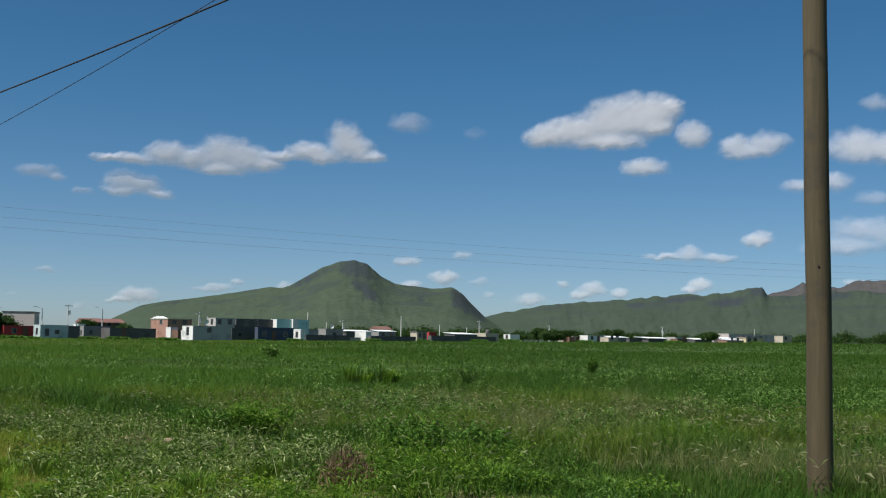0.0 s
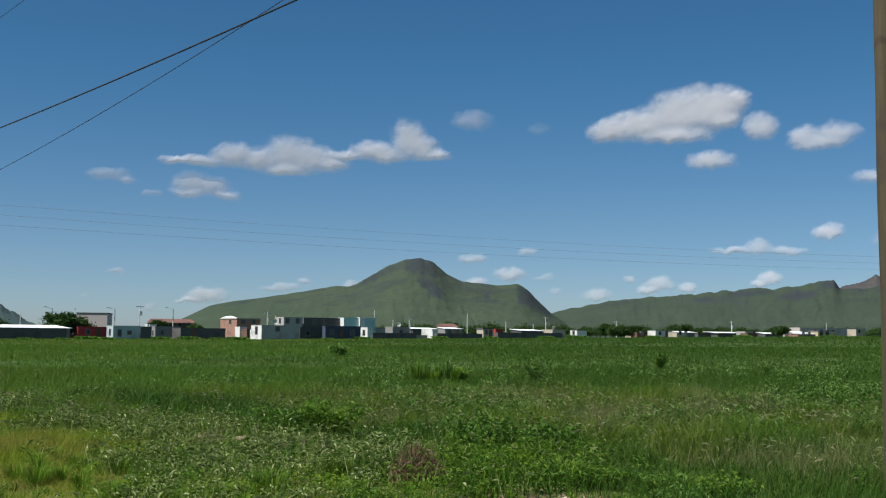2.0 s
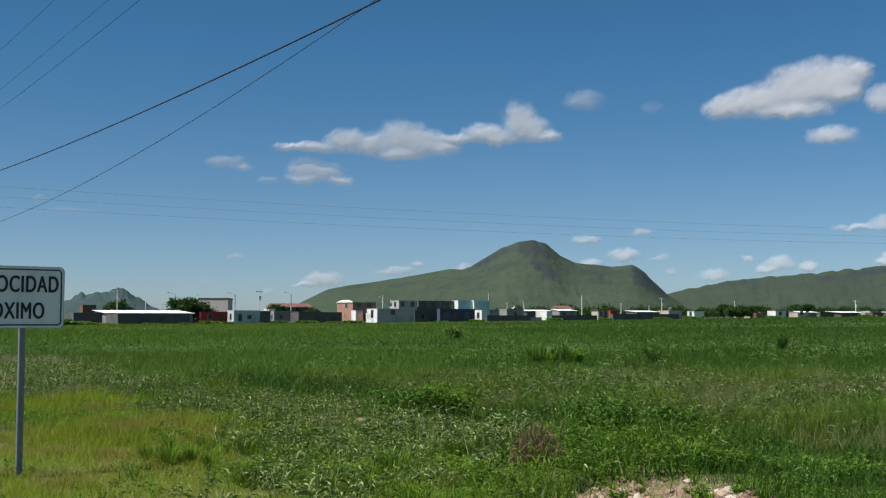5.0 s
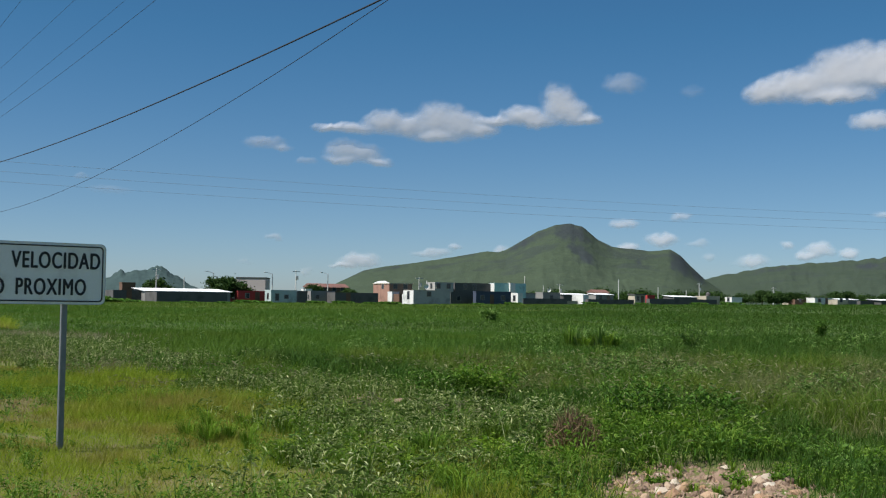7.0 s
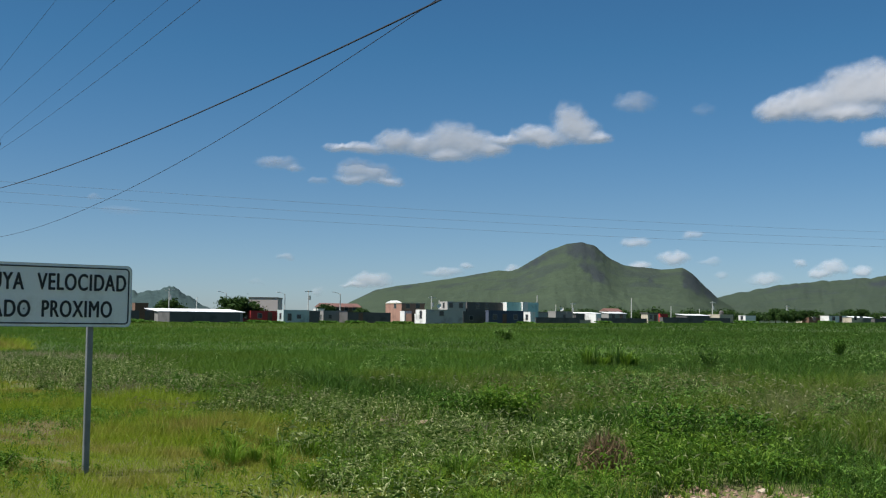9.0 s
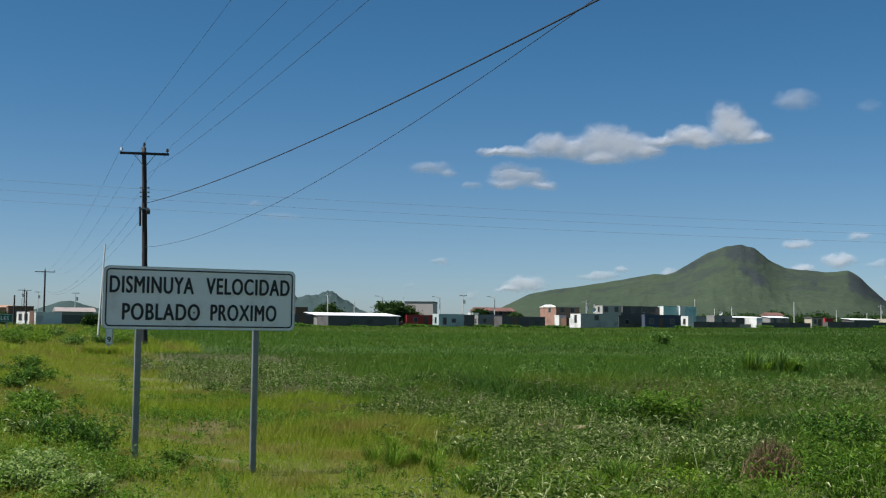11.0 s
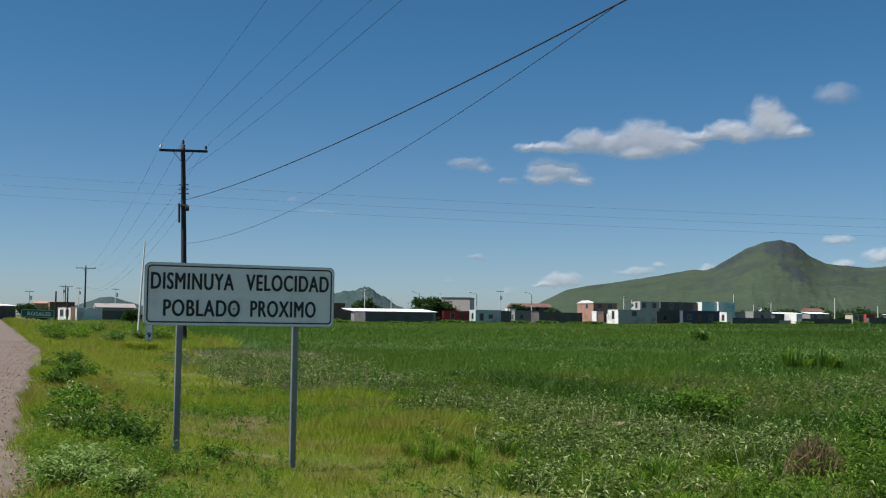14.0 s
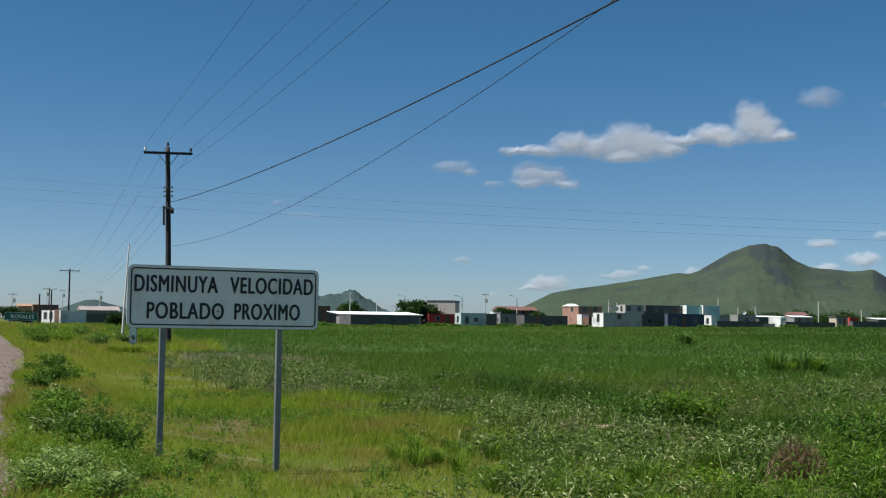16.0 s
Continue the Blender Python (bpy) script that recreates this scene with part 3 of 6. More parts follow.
def cloud(yaw, up, lobes, seed, thick=1.0, label="small white fair-weather cumulus cloud"):
    """A cumulus bank: lobes of (right, up, half width, half height) in tenths of a degree round its middle."""
    lob = np.array(lobes, float) / 10 * [1, 1, 1.03, 1.08]
    pad = 0.45
    x0, x1 = (lob[:, 0] - lob[:, 2]).min() - pad, (lob[:, 0] + lob[:, 2]).max() + pad
    y0, y1 = (lob[:, 1] - lob[:, 3]).min() - pad, (lob[:, 1] + lob[:, 3]).max() + pad
    step = 0.06
    nx, ny = int((x1 - x0) / step) + 2, int((y1 - y0) / step) + 2
    gx, gy = np.meshgrid(np.linspace(x0, x1, nx), np.linspace(y0, y1, ny), indexing="ij")
    wx = gx + 0.42 * (fbm(gx * 1.9, gy * 1.9, seed, 4) - 0.5)
    wy = gy + 0.34 * (fbm(gx * 1.9, gy * 1.9, seed + 50, 4) - 0.5)
    d = np.full(gx.shape, -1.0)
    for cx, cy, rx, ry in lob:
        dy = np.where(wy < cy, (wy - cy) / (0.8 * ry), (wy - cy) / ry)
        d = np.logaddexp(d * 4, 4 * (1 - ((wx - cx) / rx) ** 2 - dy**2)) / 4
    puff = fbm(gx * 2.2, gy * 2.2, seed + 90, 3) - 0.5
    curl = fbm(gx * 5.5, gy * 5.5, seed + 170, 3) - 0.5
    dens = np.clip((1.4 * d - 0.15 + (0.5 * puff + 0.3 * curl) * (1 - 0.75 * smooth(0.3, 0.9, d))) * thick, -0.6, 1.6)
    edge = np.minimum(np.minimum(gx - x0, x1 - gx), np.minimum(gy - y0, y1 - gy))
    dens = dens - 1.2 * smooth(0.25, 0.0, edge)
    body = np.logaddexp(0, 5 * (d + 0.2 * (fbm(gx * 1.3, gy * 1.3, seed + 130, 2) - 0.5))) / 5
    bulge = (1 - np.exp(-1.6 * body)) * min(0.40, 0.40 * float(lob[:, 3].max()) + 0.05)
    r = CLOUD_R - np.radians(bulge) * CLOUD_R * 1.0
    a, e = np.radians(yaw - gx), np.radians(up + gy)
    co = np.stack([-r * np.sin(a) * np.cos(e), r * np.cos(a) * np.cos(e), r * np.sin(e) + 1.35], -1).reshape(-1, 3)
    i, j = np.meshgrid(np.arange(nx - 1), np.arange(ny - 1), indexing="ij")
    faces = np.stack([i * ny + j, (i + 1) * ny + j, (i + 1) * ny + j + 1, i * ny + j + 1], -1).reshape(-1, 4)
    me = from_arrays("cloud", co, faces, M_CLOUD, True)
    at = me.attributes.new("cover", "FLOAT", "POINT")
    at.data.foreach_set("value", dens.ravel().astype(np.float32))
    vl = me.attributes.new("veil", "FLOAT", "POINT")
    vl.data.foreach_set("value", np.full(dens.size, min(1.0, thick**1.5 * (0.82 if up < 3.5 else 0.95)), np.float32))
    return tagged(new("cloud", me), label, "cloud", "clouds in the sky", "structure")


cloud(9.38, 8.82, [(-68.3, -3.6, 9.5, 2.6), (-56.4, -4.0, 11.9, 3.3), (-41.7, -0.5, 12.4, 7.0), (-29.5, -2.6, 11.1, 6.2), (-15.9, 0.3, 15.1, 10.3), (-3.5, -1.3, 13.5, 8.8), (-17.1, -6.9, 15.1, 4.5), (7.5, -3.6, 9.5, 4.8), (13.0, 0.9, 12.6, 3.3), (25.4, 3.9, 11.1, 5.5), (32.4, 1.3, 15.1, 4.8), (44.8, 9.1, 10.6, 11.5), (50.4, 5.1, 11.1, 7.0), (58.8, 1.8, 8.7, 3.3)], 11, 1.0, "wide ragged bank of white cumulus cloud")
cloud(1.74, 10.63, [(0.0, 0.0, 10.9, 6.3)], 18, 0.75)
cloud(-8.41, 10.62, [(-34.6, -5.5, 12.3, 6.7), (-24.3, -2.7, 12.3, 8.8), (-14.9, -2.7, 12.3, 9.0), (-2.8, 1.8, 15.2, 13.4), (10.4, 3.0, 18.9, 13.4), (20.5, 6.4, 13.8, 9.7), (-2.9, -7.9, 19.6, 5.0), (20.9, -1.2, 10.1, 5.6), (27.8, 8.7, 5.1, 4.1)], 25, 1.1, "large puffy white cumulus cloud")
cloud(-12.27, 10.14, [(0.0, 0.0, 9.7, 7.8)], 32, 1)
cloud(-9.89, 8.60, [(0.0, 0.0, 13.6, 5.3)], 39, 1)
cloud(-14.94, 9.47, [(-7.5, 0.6, 8.7, 6.4), (7.5, 1.5, 13.8, 6.7), (-0.0, -2.1, 15.2, 3.7)], 46, 0.95)
cloud(-20.74, 9.24, [(-8.7, 0.8, 18.1, 9.4), (8.6, -0.8, 18.1, 8.8)], 53, 1, "wide white cumulus cloud")
cloud(-18.15, 7.65, [(-7.0, -0.5, 13.6, 4.1), (7.0, 0.5, 9.1, 5.3)], 60, 0.9)
cloud(-20.69, 11.28, [(0.0, 0.0, 9.1, 4.4)], 67, 0.75)
cloud(-20.59, 6.94, [(0.0, 0.0, 12.1, 3.8)], 74, 0.7)
cloud(-20.36, 5.12, [(-2.8, 3.7, 21.1, 6.9), (-11.6, -4.1, 21.1, 5.6), (14.3, 0.3, 18.1, 8.8)], 81, 0.8, "broad hazy cumulus bank")
cloud(-15.31, 5.04, [(0.0, 0.0, 8.4, 5.0)], 88, 1)
cloud(-12.12, 4.28, [(-0.1, 0.9, 8.4, 4.7), (-12.7, -0.2, 12.1, 2.5), (12.7, -0.7, 10.6, 2.5)], 95, 0.85)
cloud(1.75, 3.93, [(0.0, 0.0, 7.5, 2.8)], 102, 0.9)
cloud(-1.04, 4.23, [(0.0, 0.0, 6.6, 2.5)], 109, 0.8)
cloud(-0.08, 3.13, [(0.0, 0.0, 8.1, 4.4)], 116, 1)
cloud(1.54, 2.82, [(0.0, 0.0, 6.0, 2.5)], 123, 1)
cloud(15.06, 1.82, [(3.6, 1.3, 12.1, 5.0), (-3.6, -1.3, 8.4, 2.2)], 130, 1)
cloud(10.57, 2.54, [(-5.6, -1.8, 11.5, 2.8), (5.6, 1.8, 4.2, 2.8)], 137, 0.85)
cloud(19.06, 7.54, [(-4.2, 1.2, 11.5, 4.1), (4.2, -1.2, 6.0, 2.5)], 144, 0.8)
cloud(17.42, 6.78, [(0.0, 0.0, 5.4, 2.2)], 151, 0.7)
cloud(14.89, 7.08, [(-6.2, 2.9, 11.8, 5.9), (3.2, 1.3, 10.5, 5.9), (10.0, -2.6, 7.8, 2.9), (-6.9, -1.7, 10.9, 2.9)], 158, 0.92)
cloud(18.91, 3.02, [(0.0, 0.0, 4.8, 2.2)], 165, 0.8)
cloud(-4.41, 2.10, [(0.0, 0.0, 9.1, 3.8)], 172, 0.9)
cloud(-5.93, 2.87, [(0.0, 0.0, 4.2, 2.5)], 179, 0.85)
cloud(-7.12, 2.51, [(2.7, 1.3, 8.4, 4.4), (-2.7, -1.3, 6.0, 2.5)], 186, 0.95)
cloud(-8.68, 2.49, [(0.0, 0.0, 6.6, 3.4)], 193, 0.95)
cloud(-12.35, 2.76, [(2.4, 1.4, 7.2, 4.1), (-2.4, -1.4, 6.0, 2.5)], 200, 1)
cloud(-2.08, 2.63, [(-2.4, 3.3, 6.0, 2.2), (2.4, -3.3, 4.2, 2.5)], 207, 0.7)
cloud(7.69, 2.56, [(0.0, 0.0, 5.4, 2.2)], 214, 0.9)
cloud(17.33, 1.42, [(0.0, 0.0, 3.6, 2.8)], 221, 0.7)
cloud(-1.51, 10.25, [(0.0, 0.0, 6.6, 3.1)], 228, 0.5)
cloud(-19.67, 3.00, [(0.0, 0.0, 6.0, 2.5)], 235, 0.9)
cloud(26.62, 5.09, [(0.0, 0.0, 10.9, 2.5)], 501, 0.55)
cloud(28.01, 5.70, [(0.0, 0.0, 3.6, 1.9)], 508, 0.6)
cloud(20.30, 1.77, [(0.0, 0.0, 4.5, 1.6)], 515, 0.5)


# ---- poles, wires and signs ----
def wire(name, label, a, b, sag, radius, mat, group="", n=40):
    """A hanging wire from a to b."""
    a, b = np.array(a, float), np.array(b, float)
    t = np.linspace(0, 1, n)
    p = a + (b - a) * t[:, None]
    p[:, 2] -= 4 * sag * t * (1 - t)
    d = (b - a) / np.linalg.norm(b - a)
    side = np.cross(d, [0, 0, 1])
    side /= np.linalg.norm(side)
    upv = np.cross(side, d)
    k = 5
    ang = np.arange(k) * 2 * np.pi / k
    ring = (np.cos(ang)[:, None] * side + np.sin(ang)[:, None] * upv) * radius
    verts = (p[:, None, :] + ring[None]).reshape(-1, 3)
    i, j = np.meshgrid(np.arange(n - 1), np.arange(k), indexing="ij")
    q = (j + 1) % k
    faces = np.stack([i * k + j, i * k + q, (i + 1) * k + q, (i + 1) * k + j], -1).reshape(-1, 4)
    return tagged(new(name, from_arrays(name, verts, faces, mat, True)), label, "power line", group)


def wood_shaft(h, r0, r1, bend=0.0, sides=20, seed=1):
    """A tapering, slightly crooked round pole."""
    bm = bmesh.new()
    n, rings = 26, []
    for i in range(n):
        z = h * i / (n - 1)
        r = r0 + (r1 - r0) * i / (n - 1)
        cx = bend * math.sin(z * 0.55 + seed) + 0.012 * noise.noise((z * 0.8, seed, 0))
        cy = 0.5 * bend * math.cos(z * 0.4 + seed)
        ring = []
        for k in range(sides):
            a = 2 * math.pi * k / sides
            rr = r * (1 + 0.03 * noise.noise((math.cos(a) * 1.3, math.sin(a) * 1.3, z * 0.7 + seed)))
            ring.append(bm.verts.new((cx + rr * math.cos(a), cy + rr * math.sin(a), z)))
        rings.append(ring)
    for a, b in zip(rings, rings[1:]):
        for k in range(sides):
            bm.faces.new((a[k], a[(k + 1) % sides], b[(k + 1) % sides], b[k]))
    bm.faces.new(rings[-1])
    return bm


near_pole = thing("utility_pole", "weathered brown timber utility pole rising from tall grass", "utility pole", pose(3.49, 10.75, -0.25, 0.0, 0.0, 0))
part("shaft", wood_shaft(10.6, 0.118, 0.103, 0.007, 24, 2), M_TIMBER, near_pole, round_off=True)
part("bolt", tube((-0.03, -0.122, 2.35), (-0.03, -0.10, 2.35), 0.010, 0.010, 6), M_BLACK, near_pole, "dark bolt head")
for z in (7.38, 8.71):
    part("bracket", tube((-0.15, 0, z), (-0.1, 0, z), 0.03, 0.03), M_GALV, near_pole)


def crossarm_pole(x, y, h, yaw, mat, lean=0.0, arm=1.2, name_label="dark timber power pole with crossarm and insulators", low=None, r=0.15, z=None):
    zb = float(height(x, y)) - 0.2 if z is None else z
    p = thing("power_pole", name_label, "utility pole", pose(x, y, zb, 0, lean, yaw), "power poles along the road")
    part("shaft", wood_shaft(h + 0.2, r, r * 0.72, 0.01, 12, x), mat, p, round_off=True)
    za = h - 0.12
    part("crossarm", box(-arm, arm, -0.17, -0.06, za - 0.06, za + 0.06, 0.01), mat, p)
    for s in (-1, 1):
        part("brace", tube((s * 0.5, -0.115, za - 0.06), (s * 0.05, -0.13, za - 0.62), 0.018, 0.018, 5), M_GALV, p)
        ins = add_tube(bmesh.new(), (s * (arm - 0.08), -0.115, za + 0.05), (s * (arm - 0.08), -0.115, za + 0.2), 0.02, 0.02, 6)
        add_tube(ins, (s * (arm - 0.08), -0.115, za + 0.13), (s * (arm - 0.08), -0.115, za + 0.28), 0.075, 0.045, 8)
        part("insulator", ins, M_CERAMIC if s < 0 else M_DARKPOLE, p)
    top = add_tube(bmesh.new(), (0, 0, h + 0.18), (0, 0, h + 0.36), 0.025, 0.025, 6)
    add_tube(top, (0, 0, h + 0.28), (0, 0, h + 0.44), 0.075, 0.045, 8)
    part("insulator", top, M_DARKPOLE, p)
    if low:
        part("spool", tube((0.05, -0.22, low), (0.24, -0.22, low), 0.13, 0.13, 12), M_BLACK, p)
        part("clamp", box(-0.2, 0.2, -0.2, 0.2, low + 0.12, low + 0.2, 0.01), M_GALV, p)
        bm = tube((-0.22, -0.12, low - 0.7), (-0.22, -0.12, low + 0.25), 0.055, 0.055, 8)
        part("cable_loop", bm, M_BLACK, p)
        for s in (-1, 1):
            for k in range(3):
                part("peg", tube((s * 0.13, -0.1, low + 0.75 + 0.22 * k), (s * 0.24, -0.1, low + 0.75 + 0.22 * k), 0.035, 0.035, 6), M_GALV, p)
    return p


crossarm_pole(-32.4, 49.3, 10.0, 40.3, M_DARKPOLE, -1.6, 1.18, low=7.0, r=0.155)
crossarm_pole(-126.9, 163.8, 9.0, 42, M_DARKPOLE, 0.0, 1.6, "tall dark timber power pole standing by the road", r=0.17)
crossarm_pole(-250.0, 313.0, 10.2, 42, M_DARKPOLE, 0.0, 2.2, "far timber power pole with crossarm", r=0.2)

# low cables between the two poles
wire("service_cable", "thick black service cable hanging between two poles", (-32.5, 49.2, 7.13), (3.45, 10.75, 7.13), 0.61, 0.017, M_WIRE, "wires between the poles", 90)
wire("service_wire", "thin slack wire hanging between two poles", (-32.5, 49.2, 4.96), (3.45, 10.75, 8.46), 1.45, 0.0075, M_WIRE, "wires between the poles", 90)
# high wires over the verge
for start, end, sag in (((-33.3, 48.4, 10.1), (11.5, -2.0, 13.5), 0.2), ((-32.5, 49.2, 10.4), (14.5, -2.0, 12.75), 0.2), ((-31.6, 50.0, 10.1), (17.0, -2.0, 13.5), 0.2), ((-32.4, 49.2, 8.6), (10.5, -2.0, 8.5), 0.6)):
    wire("power_line", "thin bare overhead power wire above the verge", start, end, sag, 0.0055, M_WIRE, "overhead wires", 70)
for k, (sx, sy, z0) in enumerate(((-33.3, 48.4, 10.1), (-32.5, 49.2, 10.4), (-31.6, 50.0, 10.1), (-32.5, 49.2, 7.4), (-32.5, 49.2, 6.6))):
    off = (-1.3, 0.0, 1.3, 0.0, 0.0)[k]
    wire("power_line", "thin bare overhead power wire along the road", (sx, sy, z0), (-126.9 + off * 0.74, 163.8 + off * 0.67, 9.2 if k < 3 else 6.5), 2.2, 0.0055, M_WIRE, "overhead wires", 50)
# a line that crosses the field
for k in range(3):
    z0 = 10.94 - 0.62 * k
    wire("field_power_line", "thin distant power wire sagging across the field", (-75.2, 39.8, z0), (65.8, 134.9, z0 - 0.3), 1.73, 0.0075, M_ALU, "wires over the field", 60)

def rounded_plate(w, h, r, y0, y1, inner=0.0):
    """A plate or, with inner, a border line, with rounded corners, standing in the xz plane."""
    def outline(w, h, r):
        pts = []
        for cx, cz, a0 in ((w / 2 - r, h / 2 - r, 0), (-w / 2 + r, h / 2 - r, 90), (-w / 2 + r, -h / 2 + r, 180), (w / 2 - r, -h / 2 + r, 270)):
            for k in range(7):
                a = radians(a0 + 15 * k)
                pts.append((cx + r * math.cos(a), cz + r * math.sin(a)))
        return pts
    bm = bmesh.new()
    o = outline(w, h, r)
    fo = [bm.verts.new((x, y0, z)) for x, z in o]
    bo = [bm.verts.new((x, y1, z)) for x, z in o]
    n = len(o)
    for k in range(n):
        bm.faces.new((fo[k], bo[k], bo[(k + 1) % n], fo[(k + 1) % n]))
    if inner:
        i = outline(w - 2 * inner, h - 2 * inner, max(0.005, r - inner))
        fi = [bm.verts.new((x, y0, z)) for x, z in i]
        bi = [bm.verts.new((x, y1, z)) for x, z in i]
        for k in range(n):
            q = (k + 1) % n
            bm.faces.new((fo[k], fo[q], fi[q], fi[k]))
            bm.faces.new((bo[q], bo[k], bi[k], bi[q]))
            bm.faces.new((fi[k], fi[q], bi[q], bi[k]))
    else:
        bm.faces.new(fo[::-1])
        bm.faces.new(bo)
    bmesh.ops.recalc_face_normals(bm, faces=bm.faces)
    return bm


def lettering(text, x0, x1, z0, z1, y, mat, parent, bold=0.0):
    """A word, fitted between x0 and x1 and z0 and z1 on a plate that faces -y."""
    cu = bpy.data.curves.new("lettering", "FONT")
    cu.body, cu.size, cu.extrude, cu.offset, cu.space_character = text, 1.0, 0.01, 0.0, 1.12
    tmp = bpy.data.objects.new("lettering", cu)
    scene.collection.objects.link(tmp)
    bpy.context.view_layer.update()
    me = bpy.data.meshes.new_from_object(tmp.evaluated_get(bpy.context.evaluated_depsgraph_get()))
    bpy.data.objects.remove(tmp)
    co = np.empty(len(me.vertices) * 3, np.float32)
    me.vertices.foreach_get("co", co)
    co = co.reshape(-1, 3)
    lo, hi = co.min(0), co.max(0)
    nx = x0 + (co[:, 0] - lo[0]) / (hi[0] - lo[0]) * (x1 - x0)
    nz = z0 + (co[:, 1] - lo[1]) / (hi[1] - lo[1]) * (z1 - z0)
    ny = y - (co[:, 2] - lo[2]) / max(1e-6, hi[2] - lo[2]) * 0.003
    # the strokes are thickened by laying the word a little off itself, in layers
    base = np.stack([nx, ny, nz], -1)
    me.calc_loop_triangles()
    idx = np.empty(len(me.loop_triangles) * 3, np.int32)
    me.loop_triangles.foreach_get("vertices", idx)
    idx = idx.reshape(-1, 3)
    co_all, f_all = [], []
    for k, (ox, oz) in enumerate(((0, 0), (-bold, 0), (bold, 0), (0, -bold * 0.6), (0, bold * 0.6))):
        f_all.append(idx + len(base) * k)
        co_all.append(base + [ox, -0.0006 * k, oz])
    me = from_arrays("lettering", np.concatenate(co_all), np.concatenate(f_all), mat)
    ob = new("lettering", me)
    ob.parent = parent
    ob["label"] = "black painted words" if mat is M_BLACK else "white painted words"
    return ob


def warning_sign():
    s = thing("road_sign", "white road sign reading DISMINUYA VELOCIDAD POBLADO PROXIMO on two posts", "road sign", pose(-5.788, 9.394, 1.566, 0, 0.15, 45.48))
    panel = part("panel", rounded_plate(1.78, 0.56, 0.05, -0.004, 0.004), M_SIGN, s)
    part("border", rounded_plate(1.735, 0.515, 0.04, -0.0075, -0.0045, 0.012), M_BLACK, panel, "thin black border line")
    part("rim", rounded_plate(1.784, 0.564, 0.052, -0.006, 0.022, 0.006), M_SIGNBACK, panel)
    lettering("DISMINUYA", -0.831, -0.085, 0.043, 0.192, -0.0045, M_BLACK, panel, 0.0045)
    lettering("VELOCIDAD", 0.036, 0.832, 0.046, 0.194, -0.0045, M_BLACK, panel, 0.0045)
    lettering("POBLADO", -0.716, -0.024, -0.197, -0.050, -0.0045, M_BLACK, panel, 0.0045)
    lettering("PROXIMO", 0.082, 0.706, -0.195, -0.048, -0.0045, M_BLACK, panel, 0.0045)
    for x in (-0.56, 0.53):
        bottom = -1.62 if x < 0 else -1.85
        post = part("post", box(x - 0.026, x + 0.026, 0.026, 0.078, bottom, 0.25, 0.004), M_GALV, s)
        for z in (-0.2, 0.2):
            part("bolt", tube((x, -0.009, z), (x, -0.003, z), 0.007, 0.007, 8), M_SIGN, s)
    for z in (-0.2, 0.2):
        part("rail", box(-0.84, 0.84, 0.006, 0.026, z - 0.018, z + 0.018), M_GALV, s)
    for x in (-0.075,):
        part("bolt", tube((x, -0.0085, -0.125), (x, -0.003, -0.125), 0.008, 0.008, 8), M_BLACK, s)


warning_sign()


def town_sign():
    x, y = -59.6, 71.2
    z = float(height(x, y))
    s = thing("town_sign", "green town name sign reading ROSALES on two posts in the verge", "road sign", pose(x, y, z, 0, 1.5, 45))
    panel = part("panel", rounded_plate(2.39, 0.62, 0.06, -0.004, 0.004), M_GREEN, s)
    panel.location = (0, 0, 1.10 - z + 0.34)
    part("border", rounded_plate(2.34, 0.57, 0.05, -0.009, -0.005, 0.02), M_SIGN, panel, "thin white border line")
    lettering("ROSALES", -0.72, 0.92, -0.15, 0.13, -0.005, M_SIGN, panel, 0.012)
    for px in (-0.8, 0.8):
        part("post", box(px - 0.03, px + 0.03, 0.01, 0.07, -0.3, 1.5), M_GALV, s)


town_sign()


def kilometre_post():
    x, y = -28.6, 40.85
    z = float(height(x, y))
    s = thing("kilometre_post", "white kilometre plate with the number 9 on a short post", "road marker", pose(x, y, z, 0, 0, 42))
    plate = part("plate", rounded_plate(0.30, 1.2, 0.03, -0.005, 0.005), M_SIGN, s)
    plate.location = (0, 0, 0.36 - z + 0.6)
    part("border", rounded_plate(0.275, 1.175, 0.025, -0.01, -0.006, 0.014), M_BLACK, plate, "thin black border line")
    lettering("9", -0.065, 0.065, -0.50, -0.28, -0.006, M_BLACK, plate, 0.012)
    part("post", box(-0.03, 0.03, 0.008, 0.06, -0.3, 1.2), M_GALV, s)


kilometre_post()

stake = thing("leaning_post", "thin pale leaning post standing in the verge", "post", pose(-40.7, 57.2, 0.0, 0, 2.5, 35))
part("shaft", wood_shaft(5.75, 0.075, 0.035, 0.0, 8, 3), M_CONCRETE, stake)



# ---- town ----
def window(parent, x, z, w, h, y=0.0, side=False, depth_at=0.0):
    """A window with a proud frame and a dark pane, on the front wall, or on the side wall."""
    f = 0.09
    if side:
        fr = part("window", box(-0.05, 0.0, x - w / 2 - f, x + w / 2 + f, z - f, z + h + f), P_GREY, parent)
        part("pane", box(-0.07, -0.052, x - w / 2, x + w / 2, z, z + h), M_GLASS, fr, "dark window pane")
    else:
        fr = part("window", box(x - w / 2 - f, x + w / 2 + f, -0.05, 0.0, z - f, z + h + f), P_GREY, parent)
        part("pane", box(x - w / 2, x + w / 2, -0.07, -0.052, z, z + h), M_GLASS, fr, "dark window pane")


